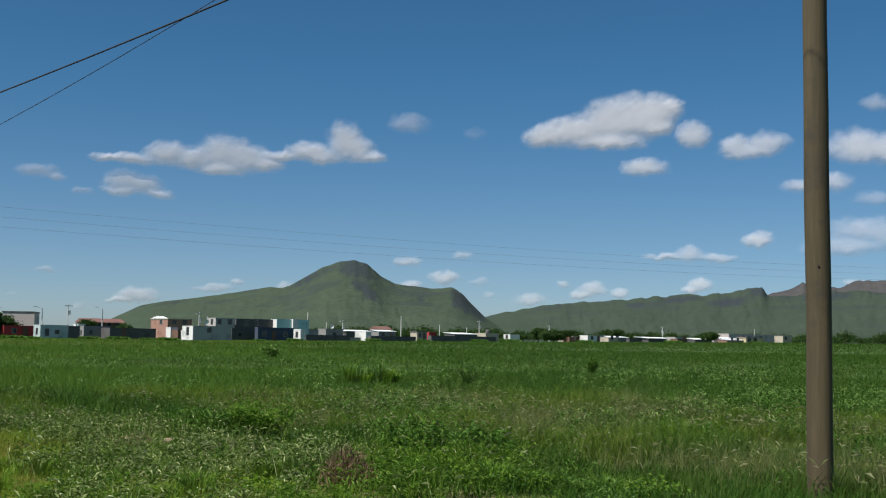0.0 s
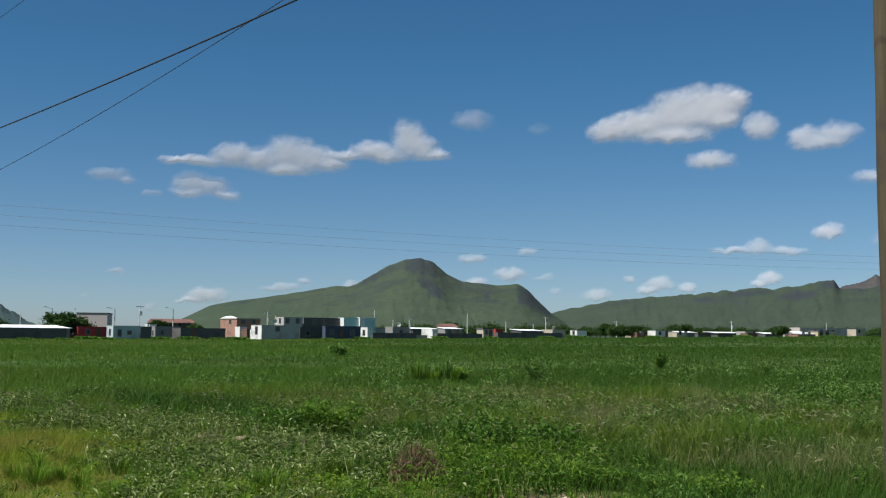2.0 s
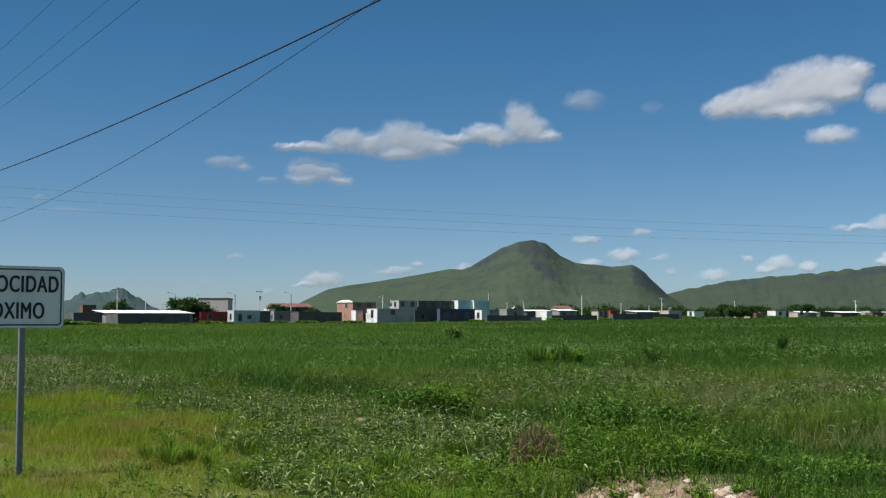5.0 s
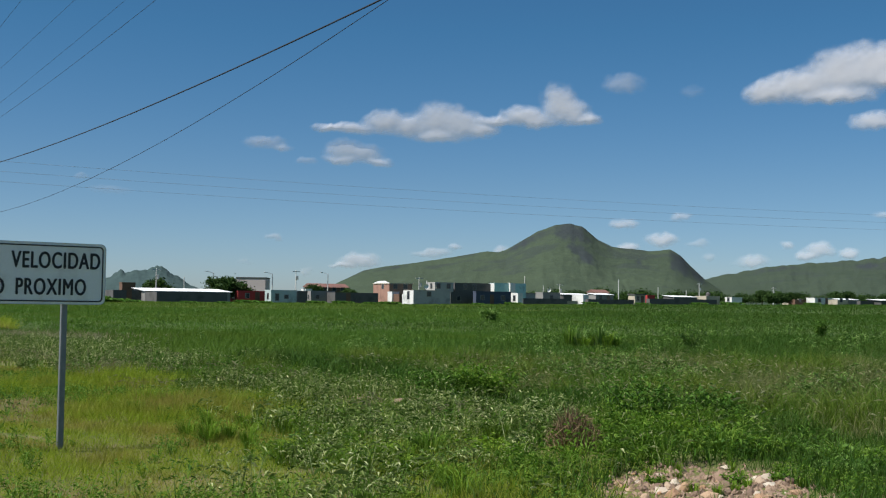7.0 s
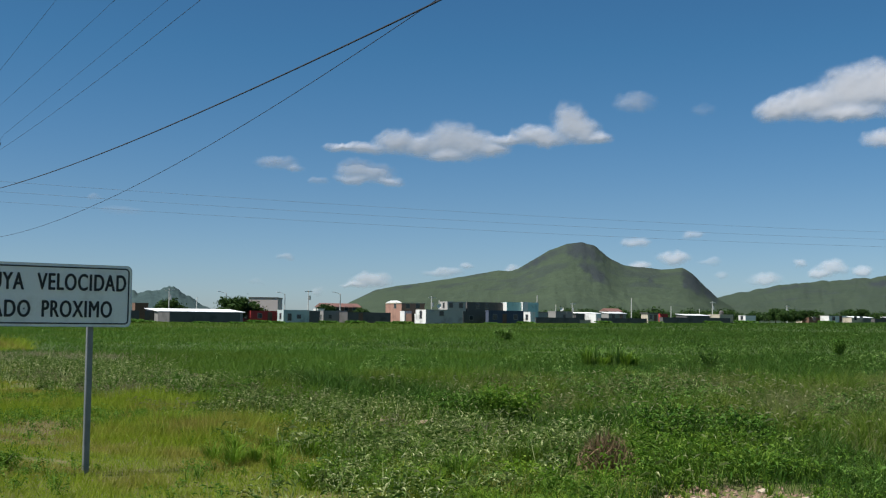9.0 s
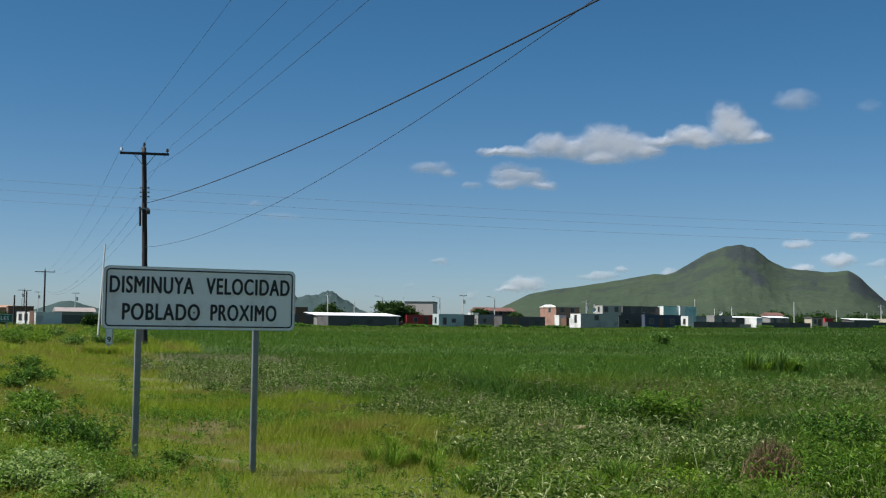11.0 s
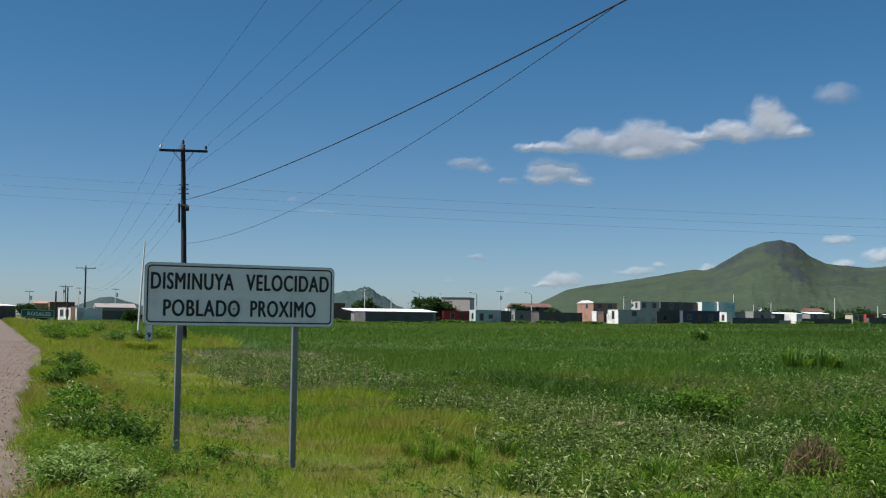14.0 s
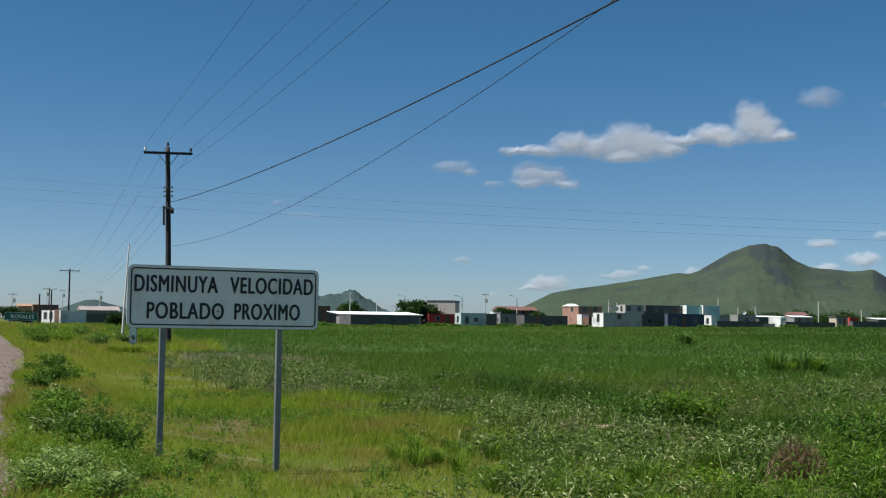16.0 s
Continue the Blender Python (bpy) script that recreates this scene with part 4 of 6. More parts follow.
def house(label, x, y, w, d, top, paint, front=(), side=(), door=None, roof=None, parapet=0.25, low=None, roof_over=0.0, tank=None, yaw=42, rods=False, pitched=None, slab=0.35, sunlit_side=None):
    """A flat-roofed house: corner nearest the camera at (x, y); the front runs to the right and away, the side to the left and away."""
    zb = float(height(x, y)) - 0.5 if low is None else low
    h = top - zb
    t = thing("house", label, "house", pose(x, y, zb, 0, 0, yaw), "houses of the town")
    d = max(d, 1.2)
    part("wall", box(0, w, 0, d, 0, h - 0.003, 0.03), paint, t)
    # sunlight on the side put in as a paler sheet over the wall
    if sunlit_side:
        part("sunlit_sheet", box(-0.02, -0.004, 0.02, d - 0.02, 0, h - 0.01), sunlit_side, t, "paler sheet standing for the sunlit side wall")
    if pitched:
        bm = bmesh.new()
        o = 0.4
        pts = [(-o, -o, h), (w + o, -o, h), (w + o, d + o, h), (-o, d + o, h), (-o, d / 2, h + pitched), (w + o, d / 2, h + pitched)]
        v = [bm.verts.new(p) for p in pts]
        for f in ((0, 1, 5, 4), (2, 3, 4, 5), (1, 2, 5), (3, 0, 4), (3, 2, 1, 0)):
            bm.faces.new([v[k] for k in f])
        part("roof", bm, roof or P_TILE, t)
    elif roof is P_SHEET:
        bm = box(-roof_over, w + roof_over, -roof_over, d + roof_over, h, h + 0.08)
        for v in bm.verts:
            v.co.z += slab * (v.co.y + roof_over) / (d + 2 * roof_over)
        part("roof", bm, roof, t, "white sheet roof rising to the back")
        for x0 in (0.003, w - 0.15):
            bm = bmesh.new()
            vs = [bm.verts.new(p) for p in ((x0, 0, h), (x0 + 0.147, 0, h), (x0 + 0.147, d, h), (x0, d, h), (x0, d, h + slab * 0.9), (x0 + 0.147, d, h + slab * 0.9))]
            for f in ((0, 3, 4), (1, 5, 2), (0, 4, 5, 1), (3, 2, 5, 4), (0, 1, 2, 3)):
                bm.faces.new([vs[k] for k in f])
            part("gable", bm, paint, t)
    elif roof:
        part("roof", box(-roof_over, w + roof_over, -roof_over, d + roof_over, h, h + 0.22, 0.02), roof, t)
    else:
        part("parapet", add_box(add_box(add_box(box(-0.02, w + 0.02, -0.02, 0.13, h, h + parapet), -0.02, w + 0.02, d - 0.13, d + 0.02, h, h + parapet), -0.02, 0.13, 0.133, d - 0.133, h, h + parapet), w - 0.13, w + 0.02, 0.133, d - 0.133, h, h + parapet), paint, t)
    for wx, wz, ww, wh in front:
        window(t, wx, wz + 0.5, ww, wh)
    for wy, wz, ww, wh in side:
        window(t, wy, wz + 0.5, ww, wh, side=True)
    if door is not None:
        part("door", box(door - 0.5, door + 0.5, -0.04, 0.0, 0.3, 2.6), P_BROWN, t, "plain dark door")
    if tank:
        tx, ty = tank
        bm = tube((tx, ty, h), (tx, ty, h + 0.9), 0.55, 0.55, 14)
        add_tube(bm, (tx, ty, h + 0.9), (tx, ty, h + 1.25), 0.55, 0.2, 14)
        part("water_tank", bm, P_WHITE if len(label) % 2 else P_DARK, t, round_off=False)
    if rods:
        for k in range(int(w / 1.6) + 1):
            part("rod", tube((0.1 + k * 1.6, 0.1, h), (0.1 + k * 1.6, 0.1, h + 0.7 + 0.3 * ((k * 7) % 3)), 0.03, 0.03, 4), P_DARK, t)
    return t


house("tall bare grey block house behind a tree", -91.9, 243.3, 6.4, 9.0, 6.1, P_BROWNBLOCK, roof=P_DARK, roof_over=0.1, yaw=13)
house("low red house with a white window", -83.8, 222.9, 5.9, 5.2, 2.9, P_RED, [(2.0, 0.9, 0.8, 0.9)], [(2.4, 0.8, 1.3, 1.1)], door=4.2)
house("pale teal house with a white gable", -75.6, 219.4, 5.6, 3.2, 3.1, P_TEAL, [(1.3, 0.5, 0.7, 1.3), (3.3, 0.9, 0.8, 0.7)], [(1.5, 0.8, 0.8, 1.1)])
house("dark block lean-to beside the teal house", -71.4, 223.0, 2.3, 4.0, 3.0, P_DARK)
house("long dark block wall building with a grey end", -89.0, 195.8, 13.4, 7.1, 2.5, P_DARK, parapet=0.08)
house("low shed with a wide white sheet roof", -94.4, 203.0, 16.6, 8.0, 2.7, P_GREY, roof=P_SHEET, roof_over=0.35, slab=0.6)
house("dark shed beside the white roofed shed", -100.3, 201.6, 6.0, 6.2, 2.6, P_DARK, door=3.0)
house("small dark upper room on a roof", -114.2, 233.7, 2.9, 2.3, 4.5, P_BROWN)
house("small white house with a dark opening", -78.1, 250.2, 1.6, 2.5, 3.7, P_WHITE)
house("low grey block house with small windows", -70.5, 229.5, 5.4, 2.2, 3.1, P_GREY, [(1.5, 0.9, 0.7, 0.8)], [(1.1, 0.8, 0.6, 0.9)])
house("light low garden wall before a house", -73.5, 222.0, 4.6, 0.4, 1.9, P_CREAM, parapet=0.03)
house("long dark low building with a door", -65.2, 229.0, 10.0, 4.0, 3.0, P_DARK, parapet=0.06, door=3.0)
house("long gallery house with a red roof", -87.8, 287.0, 10.2, 5.0, 4.8, P_BROWN, [(1.2, 3.0, 1.0, 1.0), (3.6, 3.0, 1.0, 1.0), (6.2, 3.0, 1.0, 1.0), (8.6, 3.0, 1.0, 1.0)], roof=P_TILE, pitched=1.0)
brick_house = house("two-storey bare brick house with a white gable", -60.0, 255.0, 6.0, 7.7, 5.3, P_BRICK, [(1.6, 3.4, 0.9, 1.0), (4.2, 3.4, 0.9, 1.0)], [(3.0, 3.4, 1.0, 1.1)], roof=P_CREAM, roof_over=0.12)
crown = bmesh.new()
eaves = 5.3 - brick_house.location.z + 0.2
edge = [crown.verts.new(p) for p in ((-0.14, 0.2, eaves), (-0.14, 7.5, eaves), (-0.14, 5.0, eaves + 0.5), (-0.14, 2.7, eaves + 0.5))]
back = [crown.verts.new((0.3, v.co.y, v.co.z)) for v in edge]
for ring in (edge, back[::-1]):
    crown.faces.new(ring)
for k in range(4):
    crown.faces.new((edge[(k + 1) % 4], edge[k], back[k], back[(k + 1) % 4]))
part("gable", crown, P_SHEET, brick_house, "white gable above the side wall")
house("tiny white house between larger ones", -55.5, 238.6, 1.7, 2.0, 3.2, P_WHITE)
house("low brown outbuilding beside a white annex", -53.6, 237.0, 2.8, 3.0, 2.7, P_BROWN)
house("small white annex beside the plain house", -50.9, 232.6, 1.2, 2.2, 2.6, P_WHITE)
# front greyed for its shade, white sheet for the sunlit side
house("plain white house with two small dark windows", -48.4, 226.9, 8.7, 4.2, 3.6, P_BLOCK, [(3.6, 1.7, 0.9, 0.9)], [(2.0, 1.1, 0.9, 1.5)], parapet=0.12, sunlit_side=P_WHITE)
house("grey upper storey with two windows", -49.9, 257.2, 4.9, 3.5, 5.6, P_BLOCK, [(0.9, 3.5, 0.9, 1.1), (3.6, 3.5, 0.9, 1.1)], [(1.6, 3.5, 0.7, 1.1)])
house("dark unfinished upper storey with rods on top", -46.2, 261.9, 9.9, 4.0, 5.6, P_DARK, [(2.8, 3.4, 0.8, 1.0), (5.4, 3.4, 0.9, 1.0)], rods=True)
# white sheet stands for the sunlit end of the cyan walls
house("pale cyan upper storey with white trim", -37.8, 267.3, 9.0, 2.4, 5.9, P_CYAN, parapet=0.08, sunlit_side=P_WHITE)
house("white front bay of the cyan house", -34.4, 269.6, 1.5, 1.2, 5.8, P_WHITE)
house("dark grey block house with a window", -43.4, 241.1, 6.3, 4.0, 3.3, P_DARK, [(2.0, 0.8, 0.8, 0.9)])
house("dark blue house with a door and windows", -37.8, 240.0, 8.9, 1.2, 3.5, P_BLUE, [(1.6, 1.0, 0.9, 0.9), (6.8, 1.0, 0.9, 0.9)], door=4.0)
house("small white house with a window", -30.0, 248.2, 1.3, 2.7, 3.3, P_WHITE, side=[(1.3, 0.8, 0.8, 1.1)])
house("long dark block boundary wall", -29.3, 252.2, 12.0, 0.4, 2.4, P_DARK, parapet=0.04)
house("grey block house behind a wall", -26.6, 268.7, 4.9, 3.0, 3.7, P_GREY, [(2.4, 1.2, 0.8, 0.8)])
house("white house behind a boundary wall", -17.4, 269.4, 1.6, 4.2, 3.2, P_WHITE)
house("low tan block wall before the white house", -24.0, 262.0, 7.5, 0.4, 2.0, P_CREAM, parapet=0.04)
house("low house with a white sheet roof", -24.4, 299.0, 9.0, 5.0, 3.7, P_DARK, roof=P_SHEET, roof_over=0.3)
house("grey house with a flat roof", -15.0, 279.5, 5.4, 3.0, 3.6, P_GREY, [(1.4, 1.2, 0.8, 0.9), (3.8, 1.2, 0.8, 0.9)], roof=P_SHEET, roof_over=0.15)
house("far house with a red tile roof", -17.8, 329.5, 4.6, 3.6, 4.6, P_CREAM, roof=P_TILE, pitched=0.9)
house("dark boundary wall along the field", -15.8, 261.5, 13.4, 0.4, 2.4, P_DARK, parapet=0.05)
house("small dark house with a pale front", -5.8, 279.9, 3.3, 2.5, 3.7, P_CREAM, [(0.9, 1.0, 0.8, 1.0)], door=2.3, roof=P_DARK, roof_over=0.2)
house("small red house behind the wall", -3.0, 290.0, 2.4, 1.6, 3.5, P_RED)
house("long grey block wall along the field", -2.2, 262.6, 20.5, 0.4, 2.7, P_DARK, parapet=0.05)
house("grey house behind the long wall", 3.4, 285.0, 7.5, 4.0, 3.3, P_DARK, roof=P_SHEET, roof_over=0.2)
house("grey house with a tank behind the wall", 11.4, 296.0, 4.6, 4.0, 3.5, P_CREAM, tank=(2.5, 2.0))
house("small white house at the end of a wall", 17.8, 299.5, 3.6, 2.4, 3.3, P_WHITE, side=[(1.2, 0.9, 0.7, 0.9)])
house("small dark red house among trees", 36.2, 328.0, 4.3, 2.4, 3.1, P_BROWN, [(2.0, 0.9, 0.9, 0.9)])
house("low white house with a dark opening", 41.3, 327.4, 7.0, 3.0, 3.6, P_WHITE, [(1.8, 0.9, 1.0, 0.9)], door=4.6)
house("low cream house with a white roof", 48.6, 331.6, 7.4, 3.0, 3.4, P_GREY, [(2.6, 0.9, 1.1, 0.9)], roof=P_SHEET, roof_over=0.25)
house("dark low wall between houses", 52.8, 326.0, 8.8, 0.5, 2.9, P_DARK)
# dark walls fill in the shade beneath this open roof
house("low shed with a white sheet roof on posts", 58.5, 328.0, 11.6, 4.5, 3.3, P_DARK, roof=P_SHEET, roof_over=0.4)
house("small beige house with a dark door", 63.6, 312.5, 4.4, 2.4, 3.0, P_BROWN, door=2.8)
house("low white house with a pink side", 69.4, 317.6, 7.4, 3.0, 3.1, P_DARK, [(3.0, 0.9, 1.0, 0.9)], roof=P_SHEET, roof_over=0.2)
house("low house with red and white walls", 78.8, 320.6, 8.2, 3.0, 3.1, P_BRICK, [(2.4, 0.8, 1.0, 0.9), (5.2, 0.8, 1.0, 0.9)], roof=P_SHEET, roof_over=0.2)
house("long low pinkish-grey warehouse", 91.3, 368.9, 36.0, 8.0, 5.2, P_BROWNBLOCK, [(8.0, 1.5, 1.4, 1.2), (18.0, 1.5, 1.4, 1.2)], door=13.0)
house("pale block room at the end of the warehouse", 104.4, 355.0, 5.1, 3.0, 4.6, P_CREAM, [(1.6, 1.6, 0.9, 0.9)])
house("long pale boundary wall at the field edge", 100.5, 282.7, 38.0, 0.5, 2.5, P_CREAM, parapet=0.04)
house("low lilac-grey house behind the block wall", -32.2, 275.1, 4.2, 3.0, 3.6, P_BLOCK, roof=P_PINK, roof_over=0.15)
house("low grey house with a flat roof behind the wall", -27.2, 282.7, 3.9, 3.0, 3.6, P_BLOCK, [(1.5, 1.3, 0.8, 0.8)])
house("low house with a faded pink tile roof", 35.7, 334.1, 5.3, 3.0, 3.0, P_CREAM, roof=P_PINK, pitched=0.6)
house("small tan house with a dark window", 45.9, 318.7, 4.3, 3.0, 3.1, P_CREAM, [(1.4, 0.9, 0.9, 0.9)])
house("plain grey block house among the sheds", 64.8, 321.5, 3.5, 3.0, 3.5, P_BLOCK)
house("low shed with a white roof before the warehouse", 78.2, 322.7, 6.8, 3.0, 3.5, P_DARK, roof=P_SHEET, roof_over=0.3)
house("cream house with two wide arched openings", 86.3, 328.9, 8.7, 3.0, 3.9, P_YELLOW, [(1.6, 0.6, 1.6, 1.5), (4.4, 0.6, 1.6, 1.5)], roof=P_PINK, roof_over=0.15)
# along the road
# a closed dark box takes the place of the shaded inside
house("white-roofed open shelter with dark inside", -112.0, 121.0, 6.0, 9.0, 2.45, P_DARK, roof=P_SHEET, roof_over=0.5, yaw=60)
house("orange house with a pitched roof by the road", -147.7, 176.6, 3.0, 12.0, 3.5, P_ORANGE, roof=P_ORANGE, pitched=0.5)
house("dark brown house by the road", -136.4, 166.5, 4.2, 6.0, 3.4, P_BROWN, [(1.8, 1.2, 0.9, 0.9)])
house("small white house with dark openings by the road", -120.0, 148.4, 4.4, 5.0, 2.4, P_WHITE, [(0.9, 0.7, 0.6, 0.9), (2.2, 0.7, 0.6, 0.9)], parapet=0.1, yaw=-12, door=3.5)
house("house with a faded pink roof", -139.0, 183.5, 6.6, 7.0, 2.9, P_GREY, roof=P_PINK, pitched=0.8)
house("dark low garden wall before the pink roof", -121.4, 159.2, 6.6, 0.5, 2.1, P_DARK, parapet=0.04)


def town_pole(yaw, dist, top, kind_of):
    """A slim concrete street pole, with a lamp arm, a crossarm or bare."""
    x, y = -dist * math.sin(radians(yaw)), dist * math.cos(radians(yaw))
    zb = float(height(x, y)) - 0.3
    h = 1.35 + dist * math.tan(radians(top)) - zb
    p = thing("street_pole", {"lamp": "slim pale street lamp pole in the town", "arm": "pale concrete power pole with a crossarm", "bare": "bare slim concrete pole among the houses"}[kind_of],
              "utility pole", pose(x, y, zb, 0, 0, 42), "street poles of the town")
    part("shaft", tube((0, 0, 0), (0, 0, h), 0.14, 0.085, 8), M_CONCRETE, p)
    if kind_of == "arm":
        part("crossarm", box(-0.9, 0.9, -0.2, -0.08, h - 0.4, h - 0.24), M_CONCRETE, p)
        part("transformer", tube((0.35, 0.1, h - 2.2), (0.35, 0.1, h - 1.3), 0.28, 0.28, 10), M_CONCRETE, p)
    if kind_of == "lamp":
        part("arm", tube((0, 0, h - 0.1), (-1.3, 0, h + 0.25), 0.045, 0.04, 6), M_CONCRETE, p)
        part("lamp_head", box(-1.9, -1.25, -0.15, 0.15, h + 0.20, h + 0.32, 0.03), M_CONCRETE, p)


for yaw, dist, top, kind_of in ((18.96, 250, 1.28, "lamp"), (17.82, 262, 1.47, "arm"), (16.26, 255, 1.32, "lamp"), (11.77, 250, 1.23, "arm"), (11.39, 252, 1.05, "bare"), (6.56, 290, 1.34, "bare"),
                                (5.64, 300, 0.88, "bare"), (4.84, 300, 0.98, "arm"), (1.98, 290, 1.22, "bare"), (0.08, 330, 0.84, "bare"), (-1.26, 340, 0.72, "bare"), (-1.87, 310, 1.09, "arm"),
                                (-5.31, 340, 0.92, "arm"), (-10.77, 345, 0.92, "arm"), (-15.08, 390, 0.84, "bare"), (24.48, 240, 1.45, "arm"), (23.17, 260, 1.05, "bare"), (21.78, 250, 1.28, "lamp")):
    town_pole(yaw, dist, top, kind_of)
for yaw, dist, top in ((40.23, 270, 1.14), (38.73, 330, 1.40), (38.02, 360, 1.32), (36.36, 300, 1.31)):
    town_pole(yaw, dist, top, "arm")
for yaw, dist, top in ((39.08, 170, 1.11), (38.55, 185, 1.30)):
    x, y = -dist * math.sin(radians(yaw)), dist * math.cos(radians(yaw))
    mast = thing("timber_mast", "bare dark timber mast beside the road", "utility pole", pose(x, y, float(height(x, y)) - 0.3), "dark masts by the road")
    part("shaft", tube((0, 0, 0), (0, 0, 1.65 + dist * math.tan(radians(top)) - float(height(x, y))), 0.14, 0.10, 8), M_DARKPOLE, mast)


def make_tree(seed, h, spread, leaves, mat=None, size=1.0):
    """A bushy tree: a short forked trunk, limbs, and a crown of leaf clumps with gaps."""
    r = np.random.default_rng(seed)
    t = thing("tree", "dark green bushy tree among the houses", "tree", None, "trees of the town")
    bm = tube((0, 0, -0.3), (0.1, 0, h * 0.4), 0.22, 0.14, 7)
    ends = []
    for k in range(6):
        a = k * 1.05 + r.uniform(-0.3, 0.3)
        e = (math.cos(a) * spread * 0.55, math.sin(a) * spread * 0.55, h * r.uniform(0.55, 0.85))
        add_tube(bm, (0.1, 0, h * 0.38), e, 0.10, 0.03, 5)
        ends.append(e)
    part("trunk", bm, M_BARK, t)
    cl = np.concatenate([np.array(ends), np.stack([r.normal(0, spread * 0.36, 16), r.normal(0, spread * 0.36, 16), r.uniform(h * 0.38, h * 0.92, 16)], -1)])
    per = leaves // len(cl)
    c = np.repeat(cl, per, 0) + r.normal(0, 1, (len(cl) * per, 3)) * [spread * 0.2, spread * 0.2, h * 0.1]
    n = len(c)
    a = r.normal(0, 1, (n, 3))
    b = np.cross(a, r.normal(0, 1, (n, 3)))
    a /= np.linalg.norm(a, axis=1)[:, None]
    b /= np.linalg.norm(b, axis=1)[:, None]
    s = r.uniform(0.16, 0.40, (n, 1)) * size
    verts = np.stack([c - a * s, c + b * s * 0.6, c + a * s, c - b * s * 0.6], 1).reshape(-1, 3)
    me = from_arrays("crown", verts, np.arange(n * 4).reshape(-1, 4), mat or M_TREE)
    o = new("crown", me)
    o.parent = t
    return t


tree_kinds = [make_tree(1, 5.0, 2.8, 7000, None, 0.8), make_tree(2, 4.2, 3.0, 6500, None, 0.8), make_tree(3, 3.2, 2.4, 4500, None, 0.75)]


def plant_tree(k, yaw, dist, size=1.0, turn=0.0, drop=0.0, first=False):
    x, y = -dist * math.sin(radians(yaw)), dist * math.cos(radians(yaw))
    m = pose(x, y, float(height(x, y)) - drop, 0, 0, turn) @ Matrix.Diagonal((size, size, size, 1))
    if first:
        tree_kinds[k].matrix_basis = m
        return tree_kinds[k]
    c = copy_thing(tree_kinds[k], m)
    c.scale = (size, size, size)
    return c


plant_tree(0, 21.25, 240, 0.95, 0, 0, True)
plant_tree(1, 24.5, 246, 1.0, 30, 0, True)
plant_tree(2, 21.9, 238, 0.85, 80, 0, True)
for k, yaw, dist, size in ((1, 20.6, 244, 0.9), (0, -4.8, 330, 0.75), (1, -5.6, 326, 0.8), (1, -5.2, 322, 0.7), (0, -6.1, 332, 0.65), (1, -8.1, 350, 0.85), (0, -8.7, 352, 0.75), (2, -9.3, 345, 0.85), (2, -13.1, 320, 0.9),
                           (2, -12.8, 335, 0.9), (0, 40.3, 150, 0.42), (1, 39.6, 150, 0.38), (2, 35.6, 140, 0.5), (0, 17.0, 300, 0.85), (1, 15.2, 300, 0.8), (1, 13.5, 300, 0.8), (2, 10.5, 310, 1.0)):
    plant_tree(k, yaw, dist, size, yaw * 37)
shrub = make_tree(9, 0.95, 1.3, 700, M_WEED)
shrub.name = "shrub"
tagged(shrub, "low green shrub at the foot of a wall", "shrub", "shrubs along the town")
for i, (yaw, dist, size) in enumerate(((27.0, 196, 0.9), (26.4, 198, 1.1), (25.7, 196, 0.7), (23.0, 192, 0.6), (21.3, 190, 0.6), (20.3, 214, 0.9), (19.4, 214, 0.7), (16.9, 222, 0.8), (15.6, 224, 0.9), (14.2, 228, 0.7), (13.3, 226, 0.9), (8.9, 232, 0.6), (7.2, 238, 0.8), (3.4, 250, 0.8), (0.9, 252, 0.7), (-1.8, 255, 0.8), (-3.3, 270, 1.1), (-7.0, 290, 0.9), (-11.2, 300, 1.0), (-15.2, 300, 0.9))):
    x, y = -dist * math.sin(radians(yaw)), dist * math.cos(radians(yaw))
    m = pose(x, y, float(height(x, y)), 0, 0, yaw + 8 * math.sin(yaw * 9))
    if i == 0:
        shrub.matrix_basis = m
    else:
        c = copy_thing(shrub, m)
        c.scale = (size * 1.5, size * 1.2, size * 0.62)
tree_rng = np.random.default_rng(5)
far_tree = make_tree(17, 4.2, 3.4, 1500, None, 0.75)
far_tree.matrix_basis = pose(-40, 420, float(height(-40, 420)))
tree_kinds.append(far_tree)
for yaw in np.linspace(9.0, -27.0, 130):
    way, far = yaw + tree_rng.uniform(-0.3, 0.3), tree_rng.uniform(370, 470)
    if -17.2 < way < -13.2:
        far = tree_rng.uniform(425, 480)
    plant_tree(3, way, far, tree_rng.uniform(0.8, 1.4) * (1.0 if way > -3 else 0.75), tree_rng.uniform(0, 360))


def dish(x, y, z, yaw):
    """A satellite dish on a short mast, on a flat roof."""
    d = thing("satellite_dish", "white satellite dish on a flat roof", "satellite dish", pose(x, y, z, 0, 0, yaw), "satellite dishes")
    part("mast", tube((0, 0, 0), (0, 0, 0.7), 0.04, 0.04, 6), M_GALV, d)
    bm = bmesh.new()
    rings = []
    for i in range(4):
        q = i / 3
        rings.append([bm.verts.new((0.5 * q * math.cos(a), -0.12 - 0.16 * q * q, 0.8 + 0.5 * q * math.sin(a))) for a in np.linspace(0, 2 * np.pi, 14, endpoint=False)])
    for a, c in zip(rings, rings[1:]):
        for k in range(14):
            bm.faces.new((a[k], a[(k + 1) % 14], c[(k + 1) % 14], c[k]))
    bmesh.ops.remove_doubles(bm, verts=bm.verts, dist=0.001)
    part("reflector", bm, P_WHITE, d)


dish(-25.4, 269.7, 3.72, 20)
dish(-46.0, 227.6, 3.62, 30)



# ---- plants ----
YAW_MIN, YAW_MAX = -26.0, 47.0


